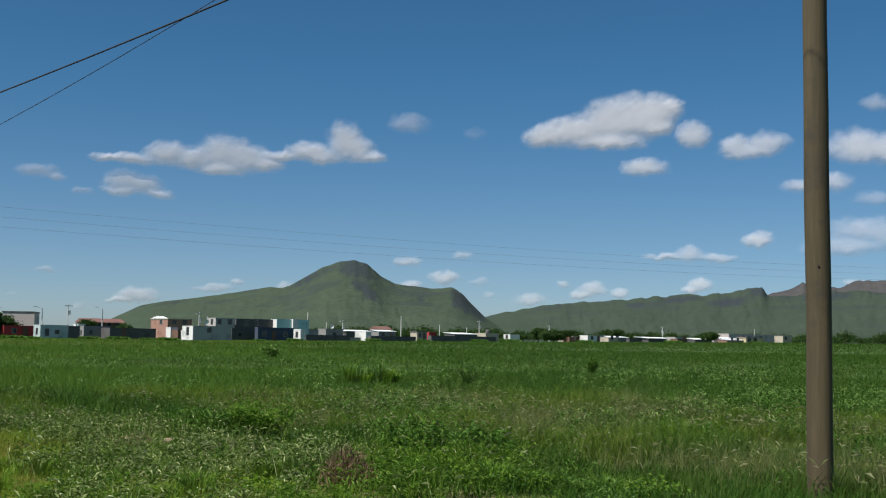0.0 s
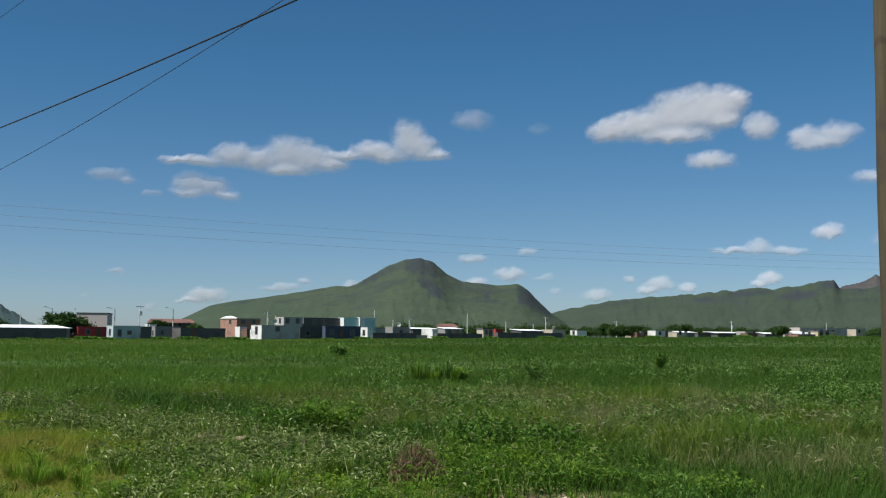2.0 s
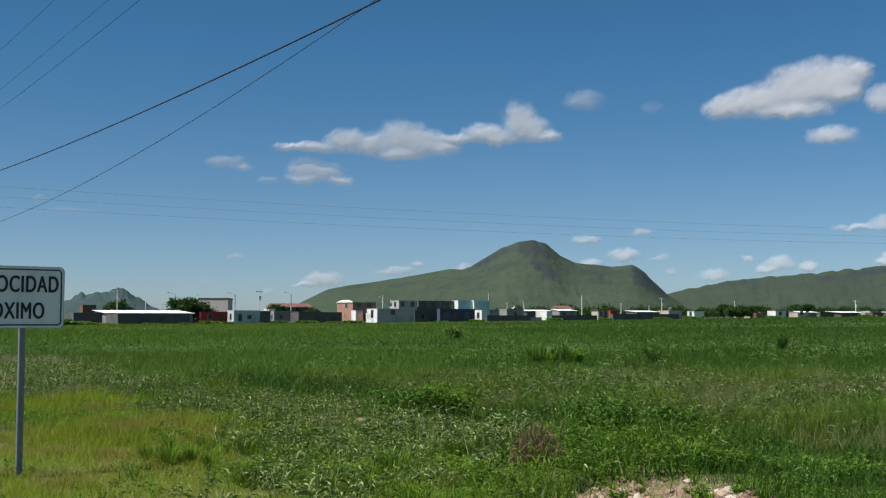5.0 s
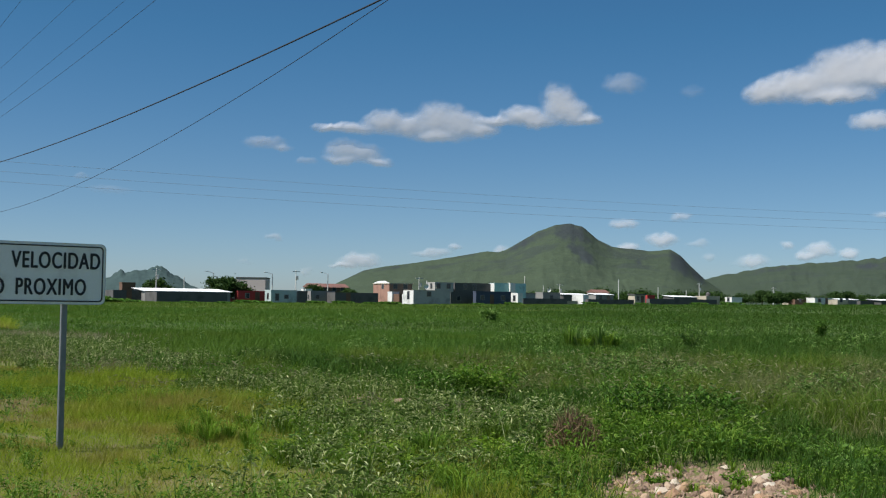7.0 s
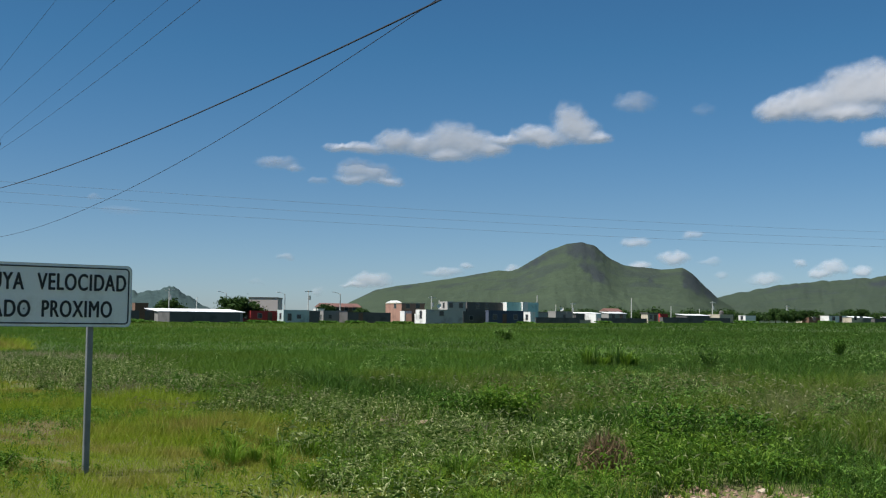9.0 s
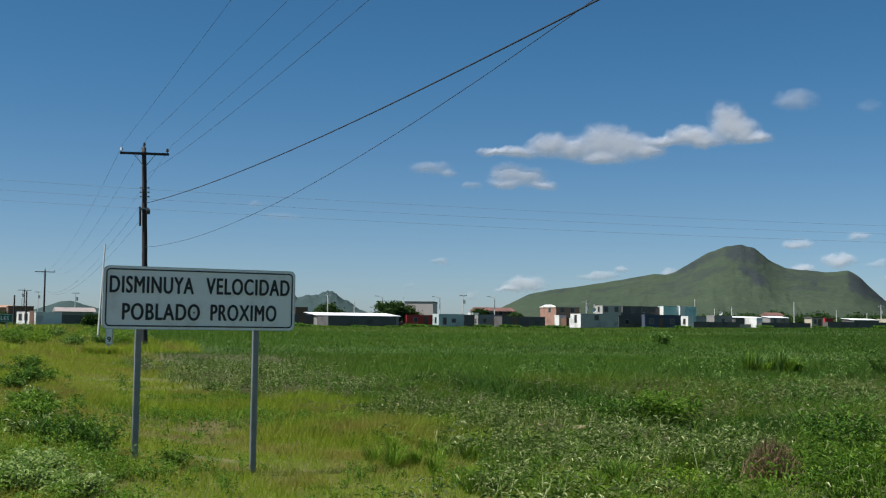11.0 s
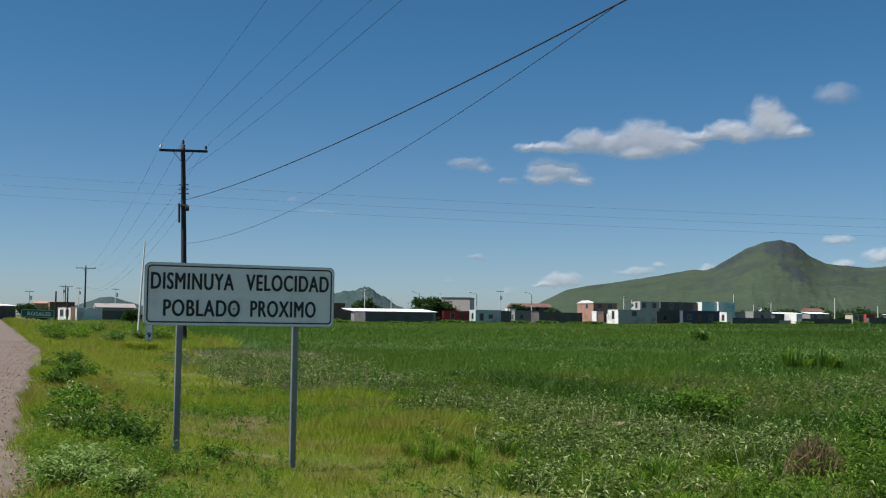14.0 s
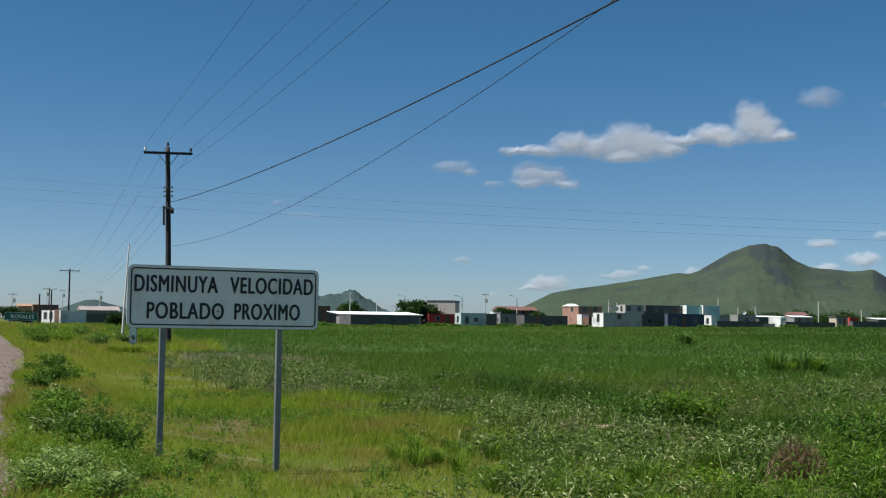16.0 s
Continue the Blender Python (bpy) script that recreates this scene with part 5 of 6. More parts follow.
def scatter(r0, r1, count):
    """Places spread evenly over the sector of ground that the walk looks over."""
    a = np.radians(rng.uniform(YAW_MIN, YAW_MAX, count))
    r = np.sqrt(rng.uniform(r0**2, r1**2, count))
    return -r * np.sin(a), r * np.cos(a), r


def blades(name, label, x, y, h, w, lean, mat, seg=2, category="grass"):
    """Grass blades in one mesh: each a tapering, bent strip."""
    n = len(x)
    z = height(x, y) - 0.01
    a = rng.uniform(0, 2 * np.pi, n)
    sx, sy = np.cos(a) * w / 2, np.sin(a) * w / 2
    b = rng.uniform(0, 2 * np.pi, n)
    lx, ly = np.cos(b) * lean * h + 0.06 * h, np.sin(b) * lean * h
    base = np.stack([x, y, z], -1)
    side = np.stack([sx, sy, np.zeros(n)], -1)
    tip = base + np.stack([lx, ly, h * np.sqrt(np.clip(1 - lean**2 * 0.5, 0.2, 1))], -1)
    if seg == 1:
        v = np.stack([base - side, base + side, tip], 1).reshape(-1, 3)
        me = from_arrays(name, v, np.arange(n * 3).reshape(-1, 3), mat)
    else:
        mid = base + np.stack([lx * 0.3, ly * 0.3, h * 0.6], -1)
        v = np.stack([base - side, base + side, mid + side * 0.8, mid - side * 0.8, tip], 1).reshape(-1, 3)
        k = np.arange(n)[:, None] * 5
        f = np.concatenate([k + [0, 1, 2], k + [0, 2, 3], k + [3, 2, 4]])
        me = from_arrays(name, v, f, mat)
    return tagged(new(name, me), label, category, kind="stuff")


def leaf_cloud(c, size, up_bias=0.6, slim=0.42, bend=0.25):
    """Folded pointed leaves round the centres c: two triangles on each side of a midrib."""
    n = len(c)
    a = rng.uniform(0, 2 * np.pi, n)
    e = rng.normal(0.15, 0.45, n)
    d = np.stack([np.cos(a) * np.cos(e), np.sin(a) * np.cos(e), np.sin(e)], -1)
    s = np.cross(d, [0, 0, 1]) + rng.normal(0, 0.25, (n, 3))
    s /= np.linalg.norm(s, axis=1)[:, None]
    size = size[:, None]
    root, tip = c, c + d * size - np.array([0, 0, 1]) * size * bend
    mid = c + d * size * 0.5 + np.array([0, 0, 1]) * size * 0.06
    v = np.stack([root, mid + s * size * slim * 0.5, tip, mid - s * size * slim * 0.5], 1).reshape(-1, 3)
    k = np.arange(n)[:, None] * 4
    return v, np.concatenate([k + [0, 1, 2], k + [0, 2, 3]])


def weeds(name, label, x, y, tall, spread, per, leaf, mat, slim=0.42, low=0.15):
    """Leafy plants in one mesh: leaves round upright stems."""
    n = len(x)
    z = height(x, y)
    pts = []
    px, py, pz, ph = (np.repeat(q, per) for q in (x, y, z, tall))
    t = rng.uniform(low, 1.0, n * per)
    rad = spread * np.repeat(tall / tall.mean(), per) * (0.35 + 0.65 * np.sin(np.pi * np.clip(t, 0.05, 0.95))) * np.sqrt(rng.uniform(0, 1, n * per))
    a = rng.uniform(0, 2 * np.pi, n * per)
    c = np.stack([px + rad * np.cos(a), py + rad * np.sin(a), pz + ph * t], -1)
    v, f = leaf_cloud(c, leaf * rng.uniform(0.6, 1.3, n * per), slim=slim)
    k = 4
    sx, sy, sz, sh = (np.repeat(q, k) for q in (x, y, z, tall))
    a = rng.uniform(0, 2 * np.pi, n * k)
    w = 0.0035 + 0.00025 * np.hypot(sx, sy)
    tip = np.stack([sx + np.cos(a) * spread * 0.6, sy + np.sin(a) * spread * 0.6, sz + sh * rng.uniform(0.6, 1.0, n * k)], -1)
    s0 = np.stack([sx - w, sy, sz], -1)
    s1 = np.stack([sx + w, sy, sz], -1)
    f = np.concatenate([f, np.arange(n * k * 3).reshape(-1, 3) + len(v)])
    v = np.concatenate([v, np.stack([s0, s1, tip], 1).reshape(-1, 3)])
    return tagged(new(name, from_arrays(name, v, f, mat)), label, "weeds", kind="stuff")


def keep(mask, *arrays):
    return tuple(a[mask] for a in arrays)


def zone(x, y):
    u, v = along_across(x, y)
    return u, v, v - edge_of_road(u)


# bare spots: the rubble heap and the dirt patches along the bank
BARE = ((-0.92, 10.45, 0.40, 0.80), (0.27, 8.75, 0.86, 1.25), (-6.9, 18.3, 0.75, 0.45), (-6.2, 10.2, 0.5, 0.25), (-12.3, 27.3, 1.1, 0.9), (-4.3, 15.9, 0.42, 0.3), (-3.5, 15.45, 0.35, 0.28))


def bare(x, y):
    b = np.zeros_like(x)
    for bx, by, ra, rb in BARE:
        b = np.maximum(b, 1.3 - np.hypot((x - bx) / ra, (y - by) / rb) + 0.5 * (fbm(x * 3, y * 3, 77) - 0.5))
    return b


def build_grass():
    # short bright verge grass
    x, y, r = scatter(6, 24, 700000)
    u, v, e = zone(x, y)
    n1 = fbm(x * 0.6, y * 0.6, 21)
    worn = smooth(0.46, 0.60, fbm(x * 0.42, y * 0.42, 29) + 0.03) * smooth(4.6, 3.2, v)
    ok = (e > -0.22 + 0.3 * fbm(x * 2, y * 2, 8)) & (v + rng.normal(0, 0.6, len(v)) < 5.3 + 2.5 * (n1 - 0.5) - 1.3 * smooth(10.5, 8.5, u)) & (bare(x, y) < 0.55) & (rng.uniform(0, 1, len(x)) < (0.6 + 0.4 * np.maximum(smooth(0.35, 0.55, n1), smooth(3, 4.5, v))) * (1 - 0.65 * worn))
    x, y, r, n1, worn = keep(ok, x, y, r, n1, worn)
    h = (0.065 + 0.13 * smooth(0.42, 0.7, n1)) * (1 - 0.45 * worn) * (1 + 0.15 * smooth(3, 4.5, v[ok])) * (0.35 + 1.3 * fbm(x * 2.6, y * 2.6, 37, 3)) * rng.uniform(0.6, 1.5, len(x))
    blades("verge_grass", "short bright yellow-green verge grass", x, y, h, np.maximum(0.007, r * 0.0006), rng.uniform(0.2, 1.0, len(x)), M_VERGE, 1)
    x, y, r = scatter(6, 13.5, 170000)
    u, v, e = zone(x, y)
    n1 = fbm(x * 0.6, y * 0.6, 21)
    ok = (e > 0.05) & (v < 5.6 + 2.5 * (n1 - 0.5) - 1.4 * smooth(10.5, 8.5, u)) & (bare(x, y) < 0.55)
    x, y, r, n1 = keep(ok, x, y, r, n1)
    h = (0.05 + 0.09 * smooth(0.42, 0.7, n1)) * rng.uniform(0.6, 1.5, len(x))
    blades("verge_grass", "short bright yellow-green verge grass", x, y, h, np.full(len(x), 0.0055), rng.uniform(0.4, 1.3, len(x)), M_VERGE, 1)
    us, vs = rng.uniform(21, 130, 430000), rng.uniform(0, 13, 430000)
    us = 21 + 109 * ((us - 21) / 109) ** 1.7
    x, y = us * AHEAD[0] + vs * ASIDE[0], us * AHEAD[1] + vs * ASIDE[1]
    r = np.hypot(x, y)
    u, v, e = zone(x, y)
    n1 = fbm(x * 0.25, y * 0.25, 22)
    ok = (e > 0.05) & (v < 5.6 + 4 * (n1 - 0.5) + 5 * smooth(38, 60, us))
    x, y, r, n1 = keep(ok, x, y, r, n1)
    h = (0.06 + 0.14 * smooth(0.35, 0.7, n1)) * (1 + 1.3 * smooth(36, 60, us[ok])) * np.where((us[ok] > 66) & (us[ok] < 80) & (vs[ok] < 4.4), 0.2, 1.0) * (0.4 + 1.2 * fbm(x * 1.3, y * 1.3, 23, 3)) * rng.uniform(0.6, 1.4, len(x))
    blades("verge_grass", "rough yellow-green verge grass farther along the road", x, y, h, r * 0.00055, rng.uniform(0.3, 1.2, len(x)), M_VERGE, 1)
    us, vs = rng.normal(43, 3, 4500), rng.normal(9.6, 1.4, 4500)
    x, y = us * AHEAD[0] + vs * ASIDE[0], us * AHEAD[1] + vs * ASIDE[1]
    blades("dry_grass", "patch of pale dry grass below the power pole", x, y, rng.uniform(0.12, 0.30, len(x)), np.full(len(x), 0.03), rng.uniform(0.3, 1.0, len(x)), M_DEAD, 1)
    # tall grass between the bank and the field
    x, y, r = scatter(6, 26, 270000)
    u, v, e = zone(x, y)
    n1 = fbm(x * 0.4, y * 0.4, 31)
    ok = (v + rng.normal(0, 0.6, len(v)) > 4.9 + 2.0 * (n1 - 0.5)) & (bare(x, y) < 0.35) & (rng.uniform(0, 1, len(x)) < (0.30 + 0.6 * smooth(8.5, 6.8, u) + 0.7 * smooth(0.38, 0.56, n1) + 0.5 * smooth(9, 10, v)) * (1 - 0.5 * smooth(0.34, 0.52, fbm(x * 0.45, y * 0.45, 61)) * smooth(9.6, 8.8, v) * smooth(6.2, 7.3, u)))
    x, y, r, n1, v = keep(ok, x, y, r, n1, v)
    h = (0.12 + 0.08 * smooth(8.5, 6.8, u[ok]) + 0.28 * smooth(0.4, 0.68, n1) * smooth(6, 10, v)) * (0.45 + 1.1 * fbm(x * 2.2, y * 2.2, 33, 3)) * rng.uniform(0.6, 1.4, len(x))
    wave = 2.5 * (fbm(x * 0.7, y * 0.7, 35) - 0.5)
    lush = (u[ok] + wave < 8.6) | ((v + 0.5 * wave > 8.5) & (v + 0.5 * wave < 10.4))
    for some, mat, label in ((lush, M_DARKGRASS, "dark lush grass beside the field"), (~lush, M_TALL, "tall soft green grass beside the field")):
        blades("tall_grass", label, x[some], y[some], h[some], np.maximum(0.006, r[some] * 0.00055), rng.uniform(0.2, 1.1, int(some.sum())), mat)
    # pale seed heads and dry stems
    x, y, r = scatter(9, 40, 70000)
    u, v, e = zone(x, y)
    n1 = fbm(x * 0.35, y * 0.35, 41)
    ok = (v > 9.0) & (v < 18) & (u < 19) & (rng.uniform(0, 1, len(x)) < 0.04 + 0.40 * smooth(0.38, 0.56, n1))
    x, y, r = keep(ok, x, y, r)
    c = np.stack([x, y, height(x, y) + rng.uniform(0.22, 0.48, len(x))], -1)
    v3, f3 = leaf_cloud(c, rng.uniform(0.05, 0.12, len(x)) * np.maximum(1, r / 25), slim=0.11)
    tagged(new("seed_heads", from_arrays("seed_heads", v3, f3, M_STRAW)), "pale drooping seed heads over the grass", "grass", kind="stuff")
    x, y, r = scatter(6, 22, 90000)
    u, v, e = zone(x, y)
    n1 = fbm(x * 0.42, y * 0.42, 29)
    ok = (e > 0.3) & (v < 7) & (rng.uniform(0, 1, len(x)) < 0.05 + 0.9 * smooth(0.40, 0.54, n1) * smooth(5.0, 3.4, v))
    x, y, r = keep(ok, x, y, r)
    blades("dry_grass", "low dry reddish straw in the verge", x, y, rng.uniform(0.04, 0.13, len(x)), np.maximum(0.005, r * 0.0005), rng.uniform(0.4, 1.0, len(x)), M_REDGRASS, 1)
    # ripe straw-tinted grass in a belt at the near edge of the field
    x, y, r = scatter(11, 30, 260000)
    u, v, e = zone(x, y)
    n1 = fbm(x * 0.5, y * 0.5, 43)
    ok = (v > 9.6 + 1.6 * (n1 - 0.5)) & (v < 18 + 5 * (n1 - 0.5)) & (u < 20) & (rng.uniform(0, 1, len(x)) < 0.12 + 0.88 * smooth(0.40, 0.58, n1))
    x, y, r, n1 = keep(ok, x, y, r, n1)
    h = (0.20 + 0.26 * smooth(0.4, 0.65, n1)) * (0.5 + fbm(x * 2.0, y * 2.0, 47, 3)) * rng.uniform(0.6, 1.35, len(x))
    blades("ripe_grass", "soft ripe grass with a straw tint beside the field", x, y, h, np.maximum(0.005, r * 0.00042), rng.uniform(0.2, 1.0, len(x)), M_BELT, 1)
    # field grass, coarser with distance
    for r0, r1, count, hh, ww in ((20, 52, 440000, 0.22, 0.00042), (40, 130, 420000, 0.23, 0.0005), (95, 245, 240000, 0.22, 0.0007)):
        x, y, r = scatter(r0, r1, count)
        u, v, e = zone(x, y)
        n1 = fbm(x * 0.2, y * 0.2, 51)
        ok = v > 8.0 + 2 * (n1 - 0.5)
        x, y, r, n1 = keep(ok, x, y, r, n1)
        h = hh * (0.45 + 0.5 * n1 + 0.4 * smooth(0.4, 0.7, fbm(x * 0.9, y * 0.9, 57, 3))) * rng.uniform(0.7, 1.3, len(x))
        lean = rng.uniform(0.3, 1.3, len(x))
        # blades by bearing to the right take the darker green, with a noisy border
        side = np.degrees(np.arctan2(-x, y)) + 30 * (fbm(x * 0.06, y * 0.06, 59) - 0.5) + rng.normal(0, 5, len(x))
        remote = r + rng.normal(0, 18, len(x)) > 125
        for some, mat, label in (((side > 8) & ~remote, M_FIELD, "dense green grass of the open field"), ((side > 8) & remote, M_FIELDFAR, "olive green grass at the far end of the field"), (side <= 8, M_DARKGRASS, "darker green grass of the open field, to the right")):
            if some.any():
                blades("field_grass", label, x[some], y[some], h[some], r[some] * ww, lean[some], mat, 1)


def build_weeds():
    # pale broad-leaved weeds on the bank
    cx, cy, r = scatter(6.5, 38, 8200)
    x, y = (np.repeat(q, 4) + rng.normal(0, 0.13, 32800) for q in (cx, cy))
    u, v, e = zone(x, y)
    n1 = fbm(x * 0.45, y * 0.45, 61)
    wave = fbm(x * 0.8, y * 0.8, 91) - 0.5
    thick = smooth(4.3, 5.6, v + 1.4 * wave + 1.5 * smooth(10.5, 8.3, u)) * smooth(9.0, 8.2, v + 1.5 * wave) * smooth(7.0, 8.2, u + 0.5 * (7.5 - v) + 1.2 * wave) * (1 - 0.5 * smooth(16, 19, u))
    ok = (bare(x, y) < 0.3) & (rng.uniform(0, 1, len(x)) < thick * (0.16 + 0.74 * smooth(0.38, 0.54, n1)))
    x, y = keep(ok, x, y)
    mound = smooth(0.3, 0.72, fbm(x * 1.1, y * 1.1, 93, 3))
    tall = (0.05 + 0.34 * mound) * rng.uniform(0.6, 1.25, len(x))
    green = x + 1.2 * (fbm(x * 0.9, y * 0.9, 95) - 0.5) > -1.0 + 0.1 * (y - 10)
    weeds("bank_weeds", "pale grey-green leafy weeds covering the bank", x[~green], y[~green], tall[~green], 0.14, 56, 0.056, M_PALE, 0.25)
    weeds("bank_weeds", "fresh green leafy weeds covering the bank behind the rubble", x[green], y[green], tall[green], 0.14, 56, 0.056, M_BRIGHT, 0.3)
    pick = rng.uniform(0, 1, len(x)) < 0.25
    weeds("bank_weeds", "long narrow-leaved weeds trailing over the bank", x[pick] + 0.1, y[pick], tall[pick] * 1.1, 0.17, 20, 0.10, M_PALE, 0.13)
    blend = rng.integers(0, len(x), 9000)
    bx, by = x[blend] + rng.normal(0, 0.22, len(blend)), y[blend] + rng.normal(0, 0.22, len(blend))
    blades("bank_grass", "thin grass growing through the bank weeds", bx, by, tall[blend] * rng.uniform(0.7, 1.5, len(blend)) + 0.04, np.full(len(blend), 0.006), rng.uniform(0.3, 1.2, len(blend)), M_BRIGHT)
    x, y, r = scatter(8, 36, 8000)
    u, v, e = zone(x, y)
    n1 = fbm(x * 0.5, y * 0.5, 87)
    ok = (v > 5.0) & (v < 8.6) & (u > 11) & (rng.uniform(0, 1, len(x)) < (0.35 + 0.65 * smooth(15, 19, u)) * smooth(0.40, 0.56, n1))
    x, y = keep(ok, x, y)
    weeds("dead_weeds", "grey-brown dry weed stalks on the bank", x, y, rng.uniform(0.06, 0.26, len(x)), 0.13, 30, 0.075, M_DEAD, 0.14)
    # dark leafy weeds here and there near by
    x, y, r = scatter(6.5, 28, 4200)
    u, v, e = zone(x, y)
    n1 = fbm(x * 0.5, y * 0.5, 67)
    ok = (e > 0.15) & (bare(x, y) < 0.3) & (rng.uniform(0, 1, len(x)) < 0.02 + 0.8 * smooth(0.54, 0.64, n1) * smooth(5.5, 8, v) * smooth(4.5, 8, u))
    x, y = keep(ok, x, y)
    weeds("leafy_weeds", "dark green leafy weeds among the grass", x, y, rng.uniform(0.12, 0.34, len(x)), 0.14, 56, 0.055, M_WEED, 0.38)
    # low small-leaved herbs through the verge
    x, y, r = scatter(6, 22, 12000)
    u, v, e = zone(x, y)
    n1 = fbm(x * 0.7, y * 0.7, 83)
    ok = (e > 0.1) & (v < 7.5) & (bare(x, y) < 0.3) & (rng.uniform(0, 1, len(x)) < 0.05 + 0.75 * smooth(0.50, 0.64, n1))
    x, y = keep(ok, x, y)
    weeds("verge_herbs", "low bright green small-leaved herbs in the verge", x, y, rng.uniform(0.05, 0.20, len(x)), 0.10, 34, 0.034, M_BRIGHT, 0.5, 0.3)
    # weeds of the field
    for r0, r1, count, tall, per, leaf in ((15, 32, 5200, 0.40, 46, 0.082), (32, 60, 4200, 0.44, 34, 0.12), (60, 120, 1500, 0.40, 20, 0.17)):
        x, y, r = scatter(r0, r1, count)
        u, v, e = zone(x, y)
        n1 = fbm(x * 0.42, y * 0.42, 71)
        n2 = fbm(x * 0.10, y * 0.07, 74, 3)
        ok = (v > 11.5) & (rng.uniform(0, 1, len(x)) < 0.02 + 0.8 * smooth(0.62, 0.72, n1) * smooth(0.36, 0.55, n2))
        x, y = keep(ok, x, y)
        weeds("field_weeds", "leafy green weeds standing in the field", x, y, rng.uniform(0.6, 1.25, len(x)) * tall, 0.19 if r0 < 40 else 0.27, per, leaf, M_FIELDWEED, 0.34, 0.35)


build_grass()
build_weeds()


def weed_bush(x, y, h, spread, leaves, leaf, mat, label, stems=9, slim=0.42, name="weed_bush"):
    """A single bushy weed: stems fanning out from the root, and leaves along them."""
    z = float(height(x, y))
    t = thing(name, label, "bush", pose(x, y, z), "bushy weeds")
    bm = bmesh.new()
    ends = []
    for k in range(stems):
        a = 2 * math.pi * k / stems + rng.uniform(-0.3, 0.3)
        e = Vector((math.cos(a) * spread * rng.uniform(0.3, 0.95), math.sin(a) * spread * rng.uniform(0.3, 0.95), h * rng.uniform(0.65, 1.0)))
        add_tube(bm, (0, 0, -0.03), e, 0.008, 0.004, 5)
        ends.append(e)
    part("stem", bm, M_STEM, t)
    leaves, leaf = int(leaves * 1.9), leaf * 0.7
    k = rng.integers(0, stems, leaves)
    s = rng.uniform(0.25, 1.05, leaves)[:, None]
    c = np.array(ends)[k] * s + rng.normal(0, spread * 0.16, (leaves, 3)) * [1, 1, 0.7]
    c[:, 2] = np.maximum(c[:, 2], 0.03)
    v, f = leaf_cloud(c, leaf * rng.uniform(0.6, 1.3, leaves), slim=slim)
    o = new("foliage", from_arrays("foliage", v, f, mat))
    o.parent = t
    return t


def grass_tuft(x, y, h, spread, count, w, label, mat=None):
    """A fountain of long blades."""
    z = float(height(x, y))
    t = thing("grass_tuft", label, "grass tuft", pose(x, y, z), "grass tufts")
    a = rng.uniform(0, 2 * np.pi, count)
    root = np.stack([np.cos(a), np.sin(a), a * 0], -1) * (spread * 0.25 * np.sqrt(rng.uniform(0, 1, count)))[:, None]
    out = np.stack([np.cos(a), np.sin(a), a * 0], -1) * (spread * rng.uniform(0.2, 1.0, count))[:, None]
    hh = h * rng.uniform(0.55, 1.1, count)
    side = np.stack([-np.sin(a), np.cos(a), a * 0], -1) * w / 2
    mid = root + out * 0.35 + np.stack([a * 0, a * 0, hh * 0.75], -1)
    tip = root + out + np.stack([a * 0, a * 0, hh * rng.uniform(0.75, 1.0, count)], -1)
    v = np.stack([root - side, root + side, mid + side * 0.8, mid - side * 0.8, tip], 1).reshape(-1, 3)
    k = np.arange(count)[:, None] * 5
    o = new("foliage", from_arrays("foliage", v, np.concatenate([k + [0, 1, 2], k + [0, 2, 3], k + [3, 2, 4]]), mat or (M_VERGE if y < 9.5 else M_TALL)))
    o.parent = t
    return t


# road-edge bushes beside the sign
weed_bush(-5.25, 6.25, 0.17, 0.26, 832, 0.066, M_FERN, "pale fern-like weed at the road edge", 12, 0.34)
weed_bush(-5.40, 6.70, 0.19, 0.28, 896, 0.066, M_FERN, "pale fern-like weed at the road edge", 12, 0.34)
weed_bush(-4.90, 6.3, 0.15, 0.26, 768, 0.066, M_FERN, "pale fern-like weed at the road edge", 12, 0.34)
weed_bush(-5.75, 7.15, 0.16, 0.24, 672, 0.066, M_FERN, "broad-leaved pale weed at the road edge", 12, 0.34)
weed_bush(-6.75, 8.6, 0.32, 0.34, 520, 0.07, M_WEED, "dark slender weed near the sign post", 14, 0.3)
weed_bush(-6.45, 8.8, 0.28, 0.30, 440, 0.07, M_WEED, "dark slender weed near the sign post", 14, 0.3)
weed_bush(-6.9, 9.1, 0.26, 0.3, 400, 0.07, M_BRIGHT, "green slender weed near the sign post", 14, 0.3)
weed_bush(-5.95, 9.2, 0.15, 0.2, 220, 0.06, M_BRIGHT, "small slender weed in the verge", 12, 0.3)
weed_bush(-8.35, 10.35, 0.27, 0.32, 420, 0.10, M_BRIGHT, "leafy green weed at the road edge")
weed_bush(-7.3, 9.0, 0.20, 0.26, 320, 0.10, M_PALE, "pale leafy weed at the road edge")
weed_bush(-9.15, 11.4, 0.28, 0.32, 460, 0.10, M_BRIGHT, "bushy green weed near the sign")
weed_bush(-10.3, 13.0, 0.22, 0.28, 360, 0.09, M_PALE, "dark leafy weed at the shoulder")
weed_bush(-14.4, 18.3, 0.22, 0.40, 460, 0.11, M_BRIGHT, "leafy bush at the edge of the shoulder")
weed_bush(-12.9, 16.0, 0.35, 0.35, 480, 0.10, M_WEED, "leafy weed at the edge of the shoulder")
weed_bush(-16.2, 20.2, 0.35, 0.4, 480, 0.10, M_WEED, "green weed at the edge of the shoulder")
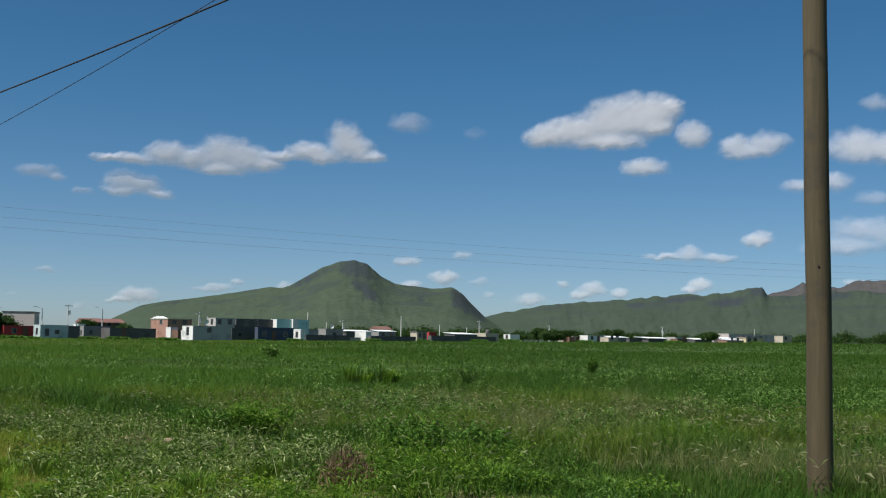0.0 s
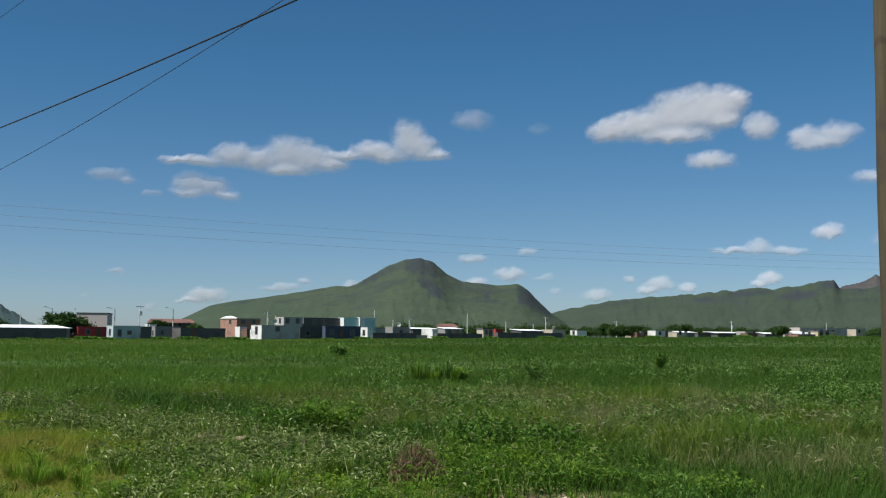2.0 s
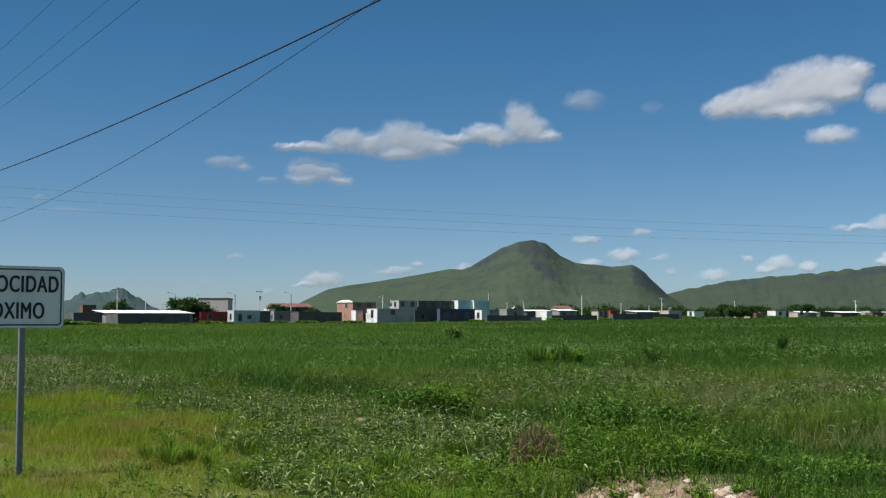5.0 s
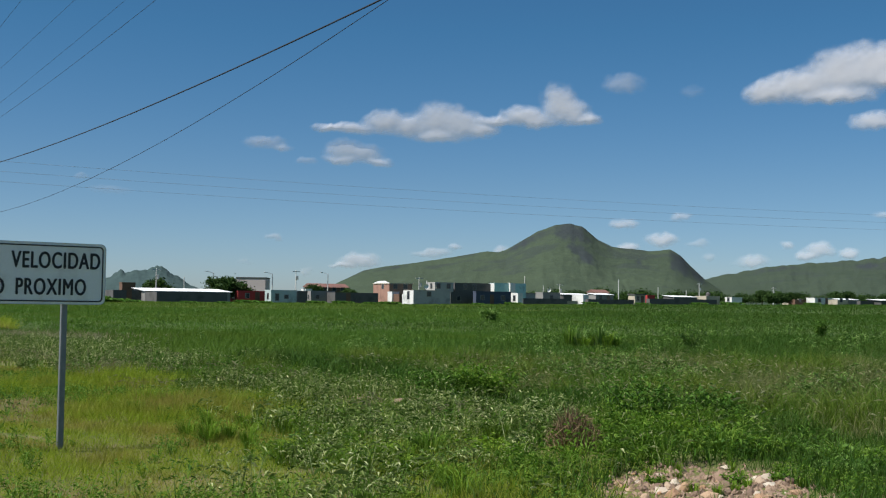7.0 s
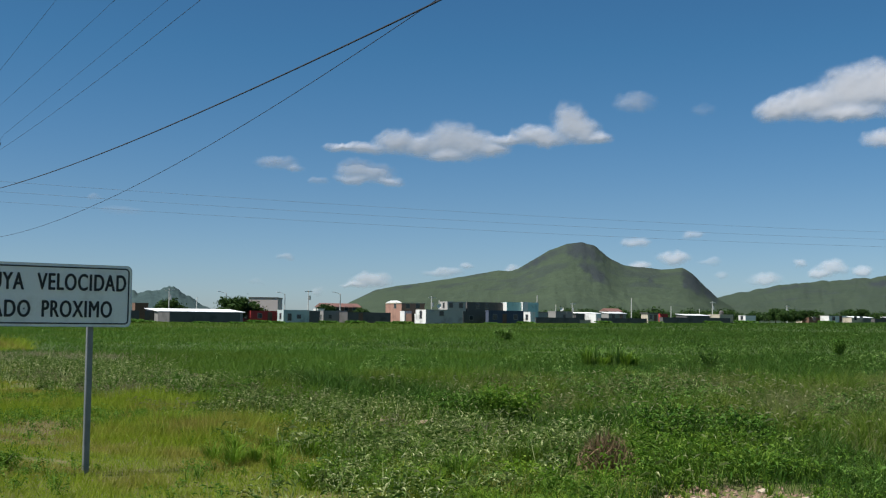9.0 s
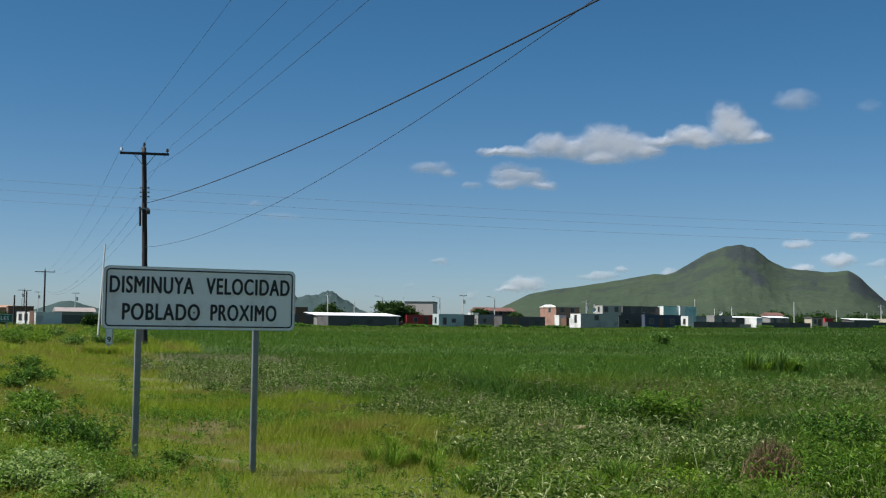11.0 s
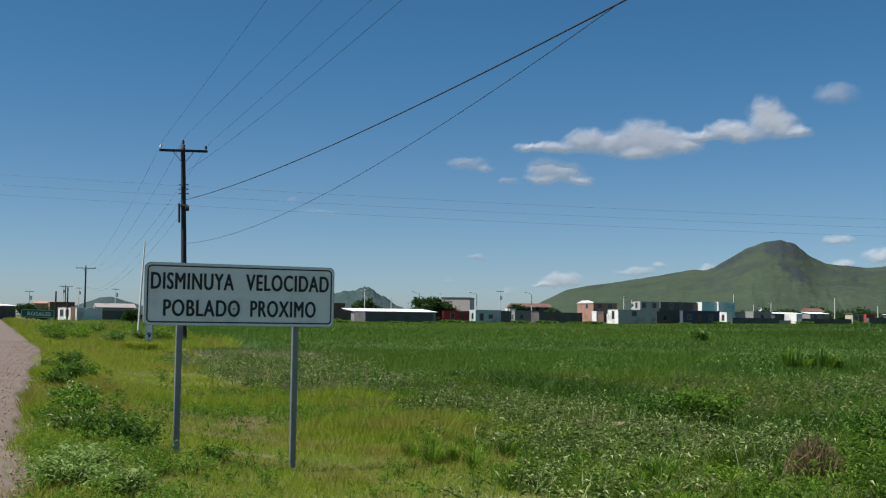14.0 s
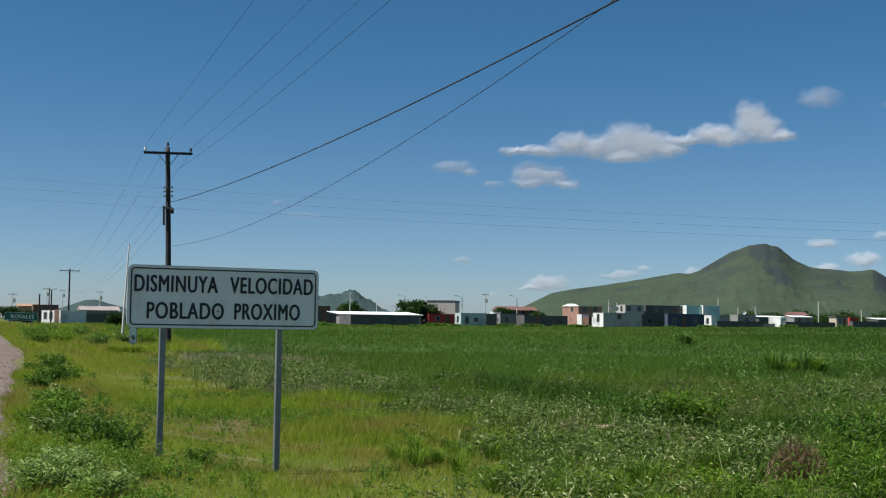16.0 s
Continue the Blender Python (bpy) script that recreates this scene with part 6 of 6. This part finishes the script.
for k in range(10):
    u = 8.6 + 2.1 * k + float(rng.uniform(-0.4, 0.4))
    v = float(edge_of_road(u)) + float(rng.uniform(0.2, 0.75))
    tall = float(rng.uniform(0.13, 0.26))
    weed_bush(u * AHEAD[0] + v * ASIDE[0], u * AHEAD[1] + v * ASIDE[1], tall, tall * 1.1, int(900 * tall), 0.10, (M_PALE, M_BRIGHT, M_WEED)[k % 3],
              ("pale leafy weed at the road edge", "bright green weed at the road edge", "dark leafy weed at the road edge")[k % 3])
# taller shrubs of the verge towards the town
shrub_rng = np.random.default_rng(23)
for k in range(26):
    way, far, tall = shrub_rng.uniform(33.0, 39.6), shrub_rng.uniform(58, 100), shrub_rng.uniform(0.35, 0.9)
    weed_bush(-far * math.sin(radians(way)), far * math.cos(radians(way)), tall, tall * 1.3, 420, 0.2, (M_TUFT, M_FIELDWEED, M_BRIGHT)[k % 3], "rounded green shrub in the verge beside the road", 12)
for k in range(9):
    grass_tuft(-29.3 + 0.2 * k, 40.3 + 0.2 * math.sin(k * 2.1), 0.44, 0.5, 110, 0.014, "rough grass tuft before the kilometre plate", M_VERGE)
# single plants in the grass and the field
weed_bush(-2.6, 16.4, 0.5, 0.62, 900, 0.11, M_BRIGHT, "round green bush in the tall grass")
weed_bush(-3.1, 15.9, 0.42, 0.5, 600, 0.10, M_WEED, "round green bush in the tall grass")
weed_bush(-0.2, 12.4, 0.55, 0.45, 620, 0.10, M_WEED, "dark leafy weed behind the dry bush")
weed_bush(0.5, 12.9, 0.5, 0.45, 520, 0.10, M_WEED, "dark leafy weed in the tall grass")
weed_bush(6.8, 52.5, 0.85, 0.4, 500, 0.14, M_WEED, "tall dark weed standing in the field")
weed_bush(-11.6, 80.0, 0.8, 0.9, 400, 0.3, M_FIELDWEED, "broad green weed in the field")
for k in range(7):
    grass_tuft(-2.9 + 0.24 * k, 37.4 + 0.25 * math.sin(k * 2.4), 0.62 + 0.2 * math.sin(k * 1.7 + 1), 0.5, 100, 0.022, "clump of long green blades in the field", (M_BRIGHT, M_FIELDWEED, M_TUFT)[k % 3])
weed_bush(0.9, 37.8, 0.75, 0.6, 320, 0.2, M_FIELDWEED, "clump of pale long leaves in the field", 12, 0.2)
for k in range(70):
    u, v = float(rng.uniform(6.5, 15)), float(rng.uniform(3.9, 6.3))
    x, y = u * AHEAD[0] + v * ASIDE[0], u * AHEAD[1] + v * ASIDE[1]
    if math.hypot((x - 0.16) / 1.3, (y - 9.15) / 1.6) > 1:
        grass_tuft(x, y, float(rng.uniform(0.12, 0.24)), float(rng.uniform(0.16, 0.32)), 130, 0.0065, "bright green grass tuft on the bank", M_TUFT)
# leafy green weeds round the rubble and through it
for k in range(16):
    a, q = 2.4 * k, 0.25 + 0.72 * ((k * 7) % 16) / 16
    if k % 4:
        grass_tuft(0.27 + q * math.cos(a), 9.25 + 0.7 * q * math.sin(a), 0.06 + 0.05 * q, 0.11, 46, 0.006, "small green grass tuft growing through the rubble", M_TUFT)
    else:
        weed_bush(0.27 + q * math.cos(a), 9.25 + 0.7 * q * math.sin(a), 0.07, 0.13, 90, 0.05, M_BRIGHT, "small leafy weed growing through the rubble", 6, 0.5)
for k, (x, y, tall, wide) in enumerate(((-1.15, 9.55, 0.10, 0.28), (-1.5, 10.2, 0.20, 0.32), (-1.75, 9.6, 0.15, 0.28), (-0.35, 11.3, 0.24, 0.36), (0.25, 11.35, 0.26, 0.36), (1.45, 9.95, 0.15, 0.28), (1.9, 10.3, 0.20, 0.32))):
    weed_bush(x, y, tall, wide, 380, 0.075, (M_BRIGHT, M_TUFT, M_FIELDWEED)[k % 3], "low leafy green weed beside the rubble", 10, 0.5)
for x, y in ((-0.75, 11.15), (0.1, 11.5), (-2.1, 10.3)):
    grass_tuft(x, y, 0.28, 0.42, 240, 0.010, "broad-bladed grass tuft beside the rubble", M_BRIGHT)
weed_bush(0.85, 10.75, 0.15, 0.30, 260, 0.10, M_BRIGHT, "low plant with broad pale leaves beside the rubble", 8, 0.6)
weed_bush(1.35, 10.55, 0.15, 0.28, 260, 0.09, M_FIELDWEED, "low plant with broad pale leaves beside the rubble", 8, 0.6)
grass_tuft(0.5, 10.9, 0.26, 0.45, 260, 0.010, "broad-bladed grass tuft beside the rubble", M_BRIGHT)
grass_tuft(1.5, 10.4, 0.24, 0.5, 220, 0.010, "broad-bladed grass tuft beside the rubble", M_BRIGHT)
grass_tuft(-1.6, 11.0, 0.30, 0.4, 220, 0.008, "green grass tuft near the dry bush")


def dry_bush(x, y, h, spread):
    z = float(height(x, y))
    t = thing("dry_bush", "small dry brownish-purple bush of thin twigs", "bush", pose(x, y, z))
    n = 1500
    a = rng.uniform(0, 2 * np.pi, n)
    rr = spread * np.sqrt(rng.uniform(0, 1, n))
    hh = h * (1 - 0.55 * (rr / spread) ** 2) * rng.uniform(0.5, 1.08, n)
    root = np.stack([np.cos(a) * rr * 0.35, np.sin(a) * rr * 0.35, a * 0], -1)
    tip = np.stack([np.cos(a) * rr * 1.1, np.sin(a) * rr * 1.1, hh], -1) + rng.normal(0, 0.03, (n, 3))
    side = rng.normal(0, 1, (n, 3)) * 0.0028
    mid = root + (tip - root) * 0.55 + rng.normal(0, 0.05, (n, 3))
    v = np.stack([root - side, root + side, mid + side, mid - side, tip], 1).reshape(-1, 3)
    k = np.arange(n)[:, None] * 5
    o = new("crown", from_arrays("crown", v, np.concatenate([k + [0, 1, 2], k + [0, 2, 3], k + [3, 2, 4]]), M_DRYSTEM))
    o.parent = t
    return t


dry_bush(-0.83, 10.75, 0.43, 0.25)


# ---- rubble ----
def stone_mesh(seed, flat):
    bm = bmesh.new()
    bmesh.ops.create_icosphere(bm, subdivisions=2 if flat > 0.75 else 1, radius=0.5)
    for v in bm.verts:
        k = 1 + 0.6 * noise.noise(v.co * 2.1 + Vector((seed * 3.7, seed, 0)))
        v.co = Vector((v.co.x * k, v.co.y * k * 0.8, v.co.z * k * flat))
    me = bpy.data.meshes.new("stone")
    bm.to_mesh(me)
    bm.free()
    me.materials.append(M_MIXSTONE)
    return me


def rubble():
    heap = thing("rubble_heap", "low heap of broken stones and gravel on bare soil", "rubble", pose(0.27, 9.1, -0.015), kind="")
    bm = bmesh.new()
    rings = []
    for i in range(7):
        ring = []
        for k in range(28):
            a = 2 * math.pi * k / 28
            q = i / 6 * (1 + 0.18 * noise.noise((math.cos(a) * 1.4, math.sin(a) * 1.4, 3.0)))
            x, y = 1.10 * q * math.cos(a), 1.00 * q * math.sin(a)
            z = float(height(0.27 + x, 9.1 + y)) + 0.015 * (1 - (i / 6) ** 2) + 0.02 * noise.noise((x * 5, y * 5, 1)) - (0.03 if i == 6 else 0)
            ring.append(bm.verts.new((x, y, z)))
        rings.append(ring)
    for a, b in zip(rings, rings[1:]):
        for k in range(28):
            bm.faces.new((a[k], b[k], b[(k + 1) % 28], a[(k + 1) % 28]))
    bmesh.ops.remove_doubles(bm, verts=bm.verts, dist=0.0005)
    bmesh.ops.recalc_face_normals(bm, faces=bm.faces)
    part("soil", bm, M_STONE, heap, "bare brown soil", True)
    kinds = [stone_mesh(k, f) for k, f in enumerate((0.55, 0.7, 0.45, 0.8, 0.6, 0.5))]
    for k in range(298):
        a, q = rng.uniform(0, 2 * math.pi), math.sqrt(rng.uniform(0, 1)) * rng.uniform(0.6, 1.08)
        x, y = 1.00 * q * math.cos(a), 0.92 * q * math.sin(a)
        s = float(np.clip(rng.lognormal(-3.0, 0.55), 0.025, 0.14))
        z = float(height(0.27 + x, 9.1 + y)) + 0.015 * max(0.0, 1 - q * q) + s * 0.12
        o = new("stone", kinds[k % 6])
        o.parent = heap
        o.matrix_basis = pose(x, y, z, rng.uniform(-25, 25), rng.uniform(-25, 25), rng.uniform(0, 360)) @ Matrix.Diagonal((s, s, s, 1))
    gv, gf = [], []
    for k in range(1500):
        a, q = rng.uniform(0, 2 * math.pi), math.sqrt(rng.uniform(0, 1)) * 1.1
        x, y = 1.10 * q * math.cos(a), 1.00 * q * math.sin(a)
        s = float(rng.uniform(0.008, 0.036))
        z = float(height(0.27 + x, 9.1 + y)) + 0.015 * max(0.0, 1 - q * q) + 0.004
        j = rng.uniform(0.6, 1.3, 6) * s
        gf += [[len(gv) + q4 for q4 in f4] for f4 in ((0, 2, 4), (2, 1, 4), (1, 3, 4), (3, 0, 4), (2, 0, 5), (1, 2, 5), (3, 1, 5), (0, 3, 5))]
        gv += [(x + j[0], y, z), (x - j[1], y, z), (x, y + j[2], z), (x, y - j[3], z), (x, y, z + j[4] * 0.8), (x, y, z - j[5])]
    o = new("gravel", from_arrays("gravel", gv, gf, M_STONE))
    o.parent = heap
    o["kind"] = "stuff"
    # bare soil and a few stones farther along the bank
    for bx, by, ra, rb in (BARE[2], BARE[4], BARE[5], BARE[6]):
        q, a = np.meshgrid(np.linspace(0, 1, 7), np.linspace(0, 2 * np.pi, 24, endpoint=False), indexing="ij")
        wob = q * (0.75 + 0.5 * value_noise(2 + 2 * np.cos(a), 2 + 2 * np.sin(a), int(-bx * 10)))
        x, y = bx + ra * wob * np.cos(a), by + rb * wob * np.sin(a)
        z = height(x, y) + 0.05 * (1 - q**2) + 0.03 * (fbm(x * 4, y * 4, 19) - 0.5) * (1 - q) - 0.02 * (q > 0.95)
        i, j = np.meshgrid(np.arange(6), np.arange(24), indexing="ij")
        k = (j + 1) % 24
        faces = np.stack([i * 24 + j, (i + 1) * 24 + j, (i + 1) * 24 + k, i * 24 + k], -1).reshape(-1, 4)
        me = from_arrays("dirt_patch", np.stack([x, y, z], -1).reshape(-1, 3), faces, M_CLAY, True)
        tagged(new("dirt_patch", me), "patch of bare pale brown soil on the bank", "bare soil", kind="structure")
    # loose stones on them
    bank = thing("scattered_stones", "pale stones scattered on bare soil of the bank", "stones", pose(0, 0, 0))
    for bx, by, ra, rb in (BARE[2], BARE[4], BARE[5], BARE[6]):
        for k in range(26):
            x, y = bx + rng.normal(0, ra * 0.5), by + rng.normal(0, rb * 0.6)
            s = float(np.clip(rng.lognormal(-2.8, 0.5), 0.03, 0.2))
            o = new("stone", kinds[k % 6])
            o.parent = bank
            o.matrix_basis = pose(x, y, float(height(x, y)) + s * 0.15, rng.uniform(-25, 25), rng.uniform(-25, 25), rng.uniform(0, 360)) @ Matrix.Diagonal((s, s, s, 1))


rubble()


def shoulder_gravel():
    """Loose pebbles strewn over the shoulder, thicker along its edges."""
    n = 5200
    u = 6 + 44 * rng.uniform(0, 1, n) ** 1.7
    v = -1.6 + (edge_of_road(u) + 1.75) * rng.beta(1.5, 0.8, n)
    x, y = u * AHEAD[0] + v * ASIDE[0], u * AHEAD[1] + v * ASIDE[1]
    size = np.clip(rng.lognormal(-4.9, 0.45, n), 0.004, 0.022)
    j = rng.uniform(0.6, 1.3, (n, 6)) * size[:, None]
    z = height(x, y) + 0.045
    o = np.zeros(n)
    arms = ((j[:, 0], o, o), (-j[:, 1], o, o), (o, j[:, 2], o), (o, -j[:, 3], o), (o, o, j[:, 4] * 0.7), (o, o, -j[:, 5]))
    verts = np.stack([np.stack([x + a, y + b, z + c], -1) for a, b, c in arms], 1).reshape(-1, 3)
    faces = (np.arange(n)[:, None, None] * 6 + np.array(((0, 2, 4), (2, 1, 4), (1, 3, 4), (3, 0, 4), (2, 0, 5), (1, 2, 5), (3, 1, 5), (0, 3, 5)))[None]).reshape(-1, 3)
    tagged(new("gravel", from_arrays("gravel", verts, faces, M_CLAY)), "loose brown pebbles on the road shoulder", "gravel", kind="stuff")


shoulder_gravel()
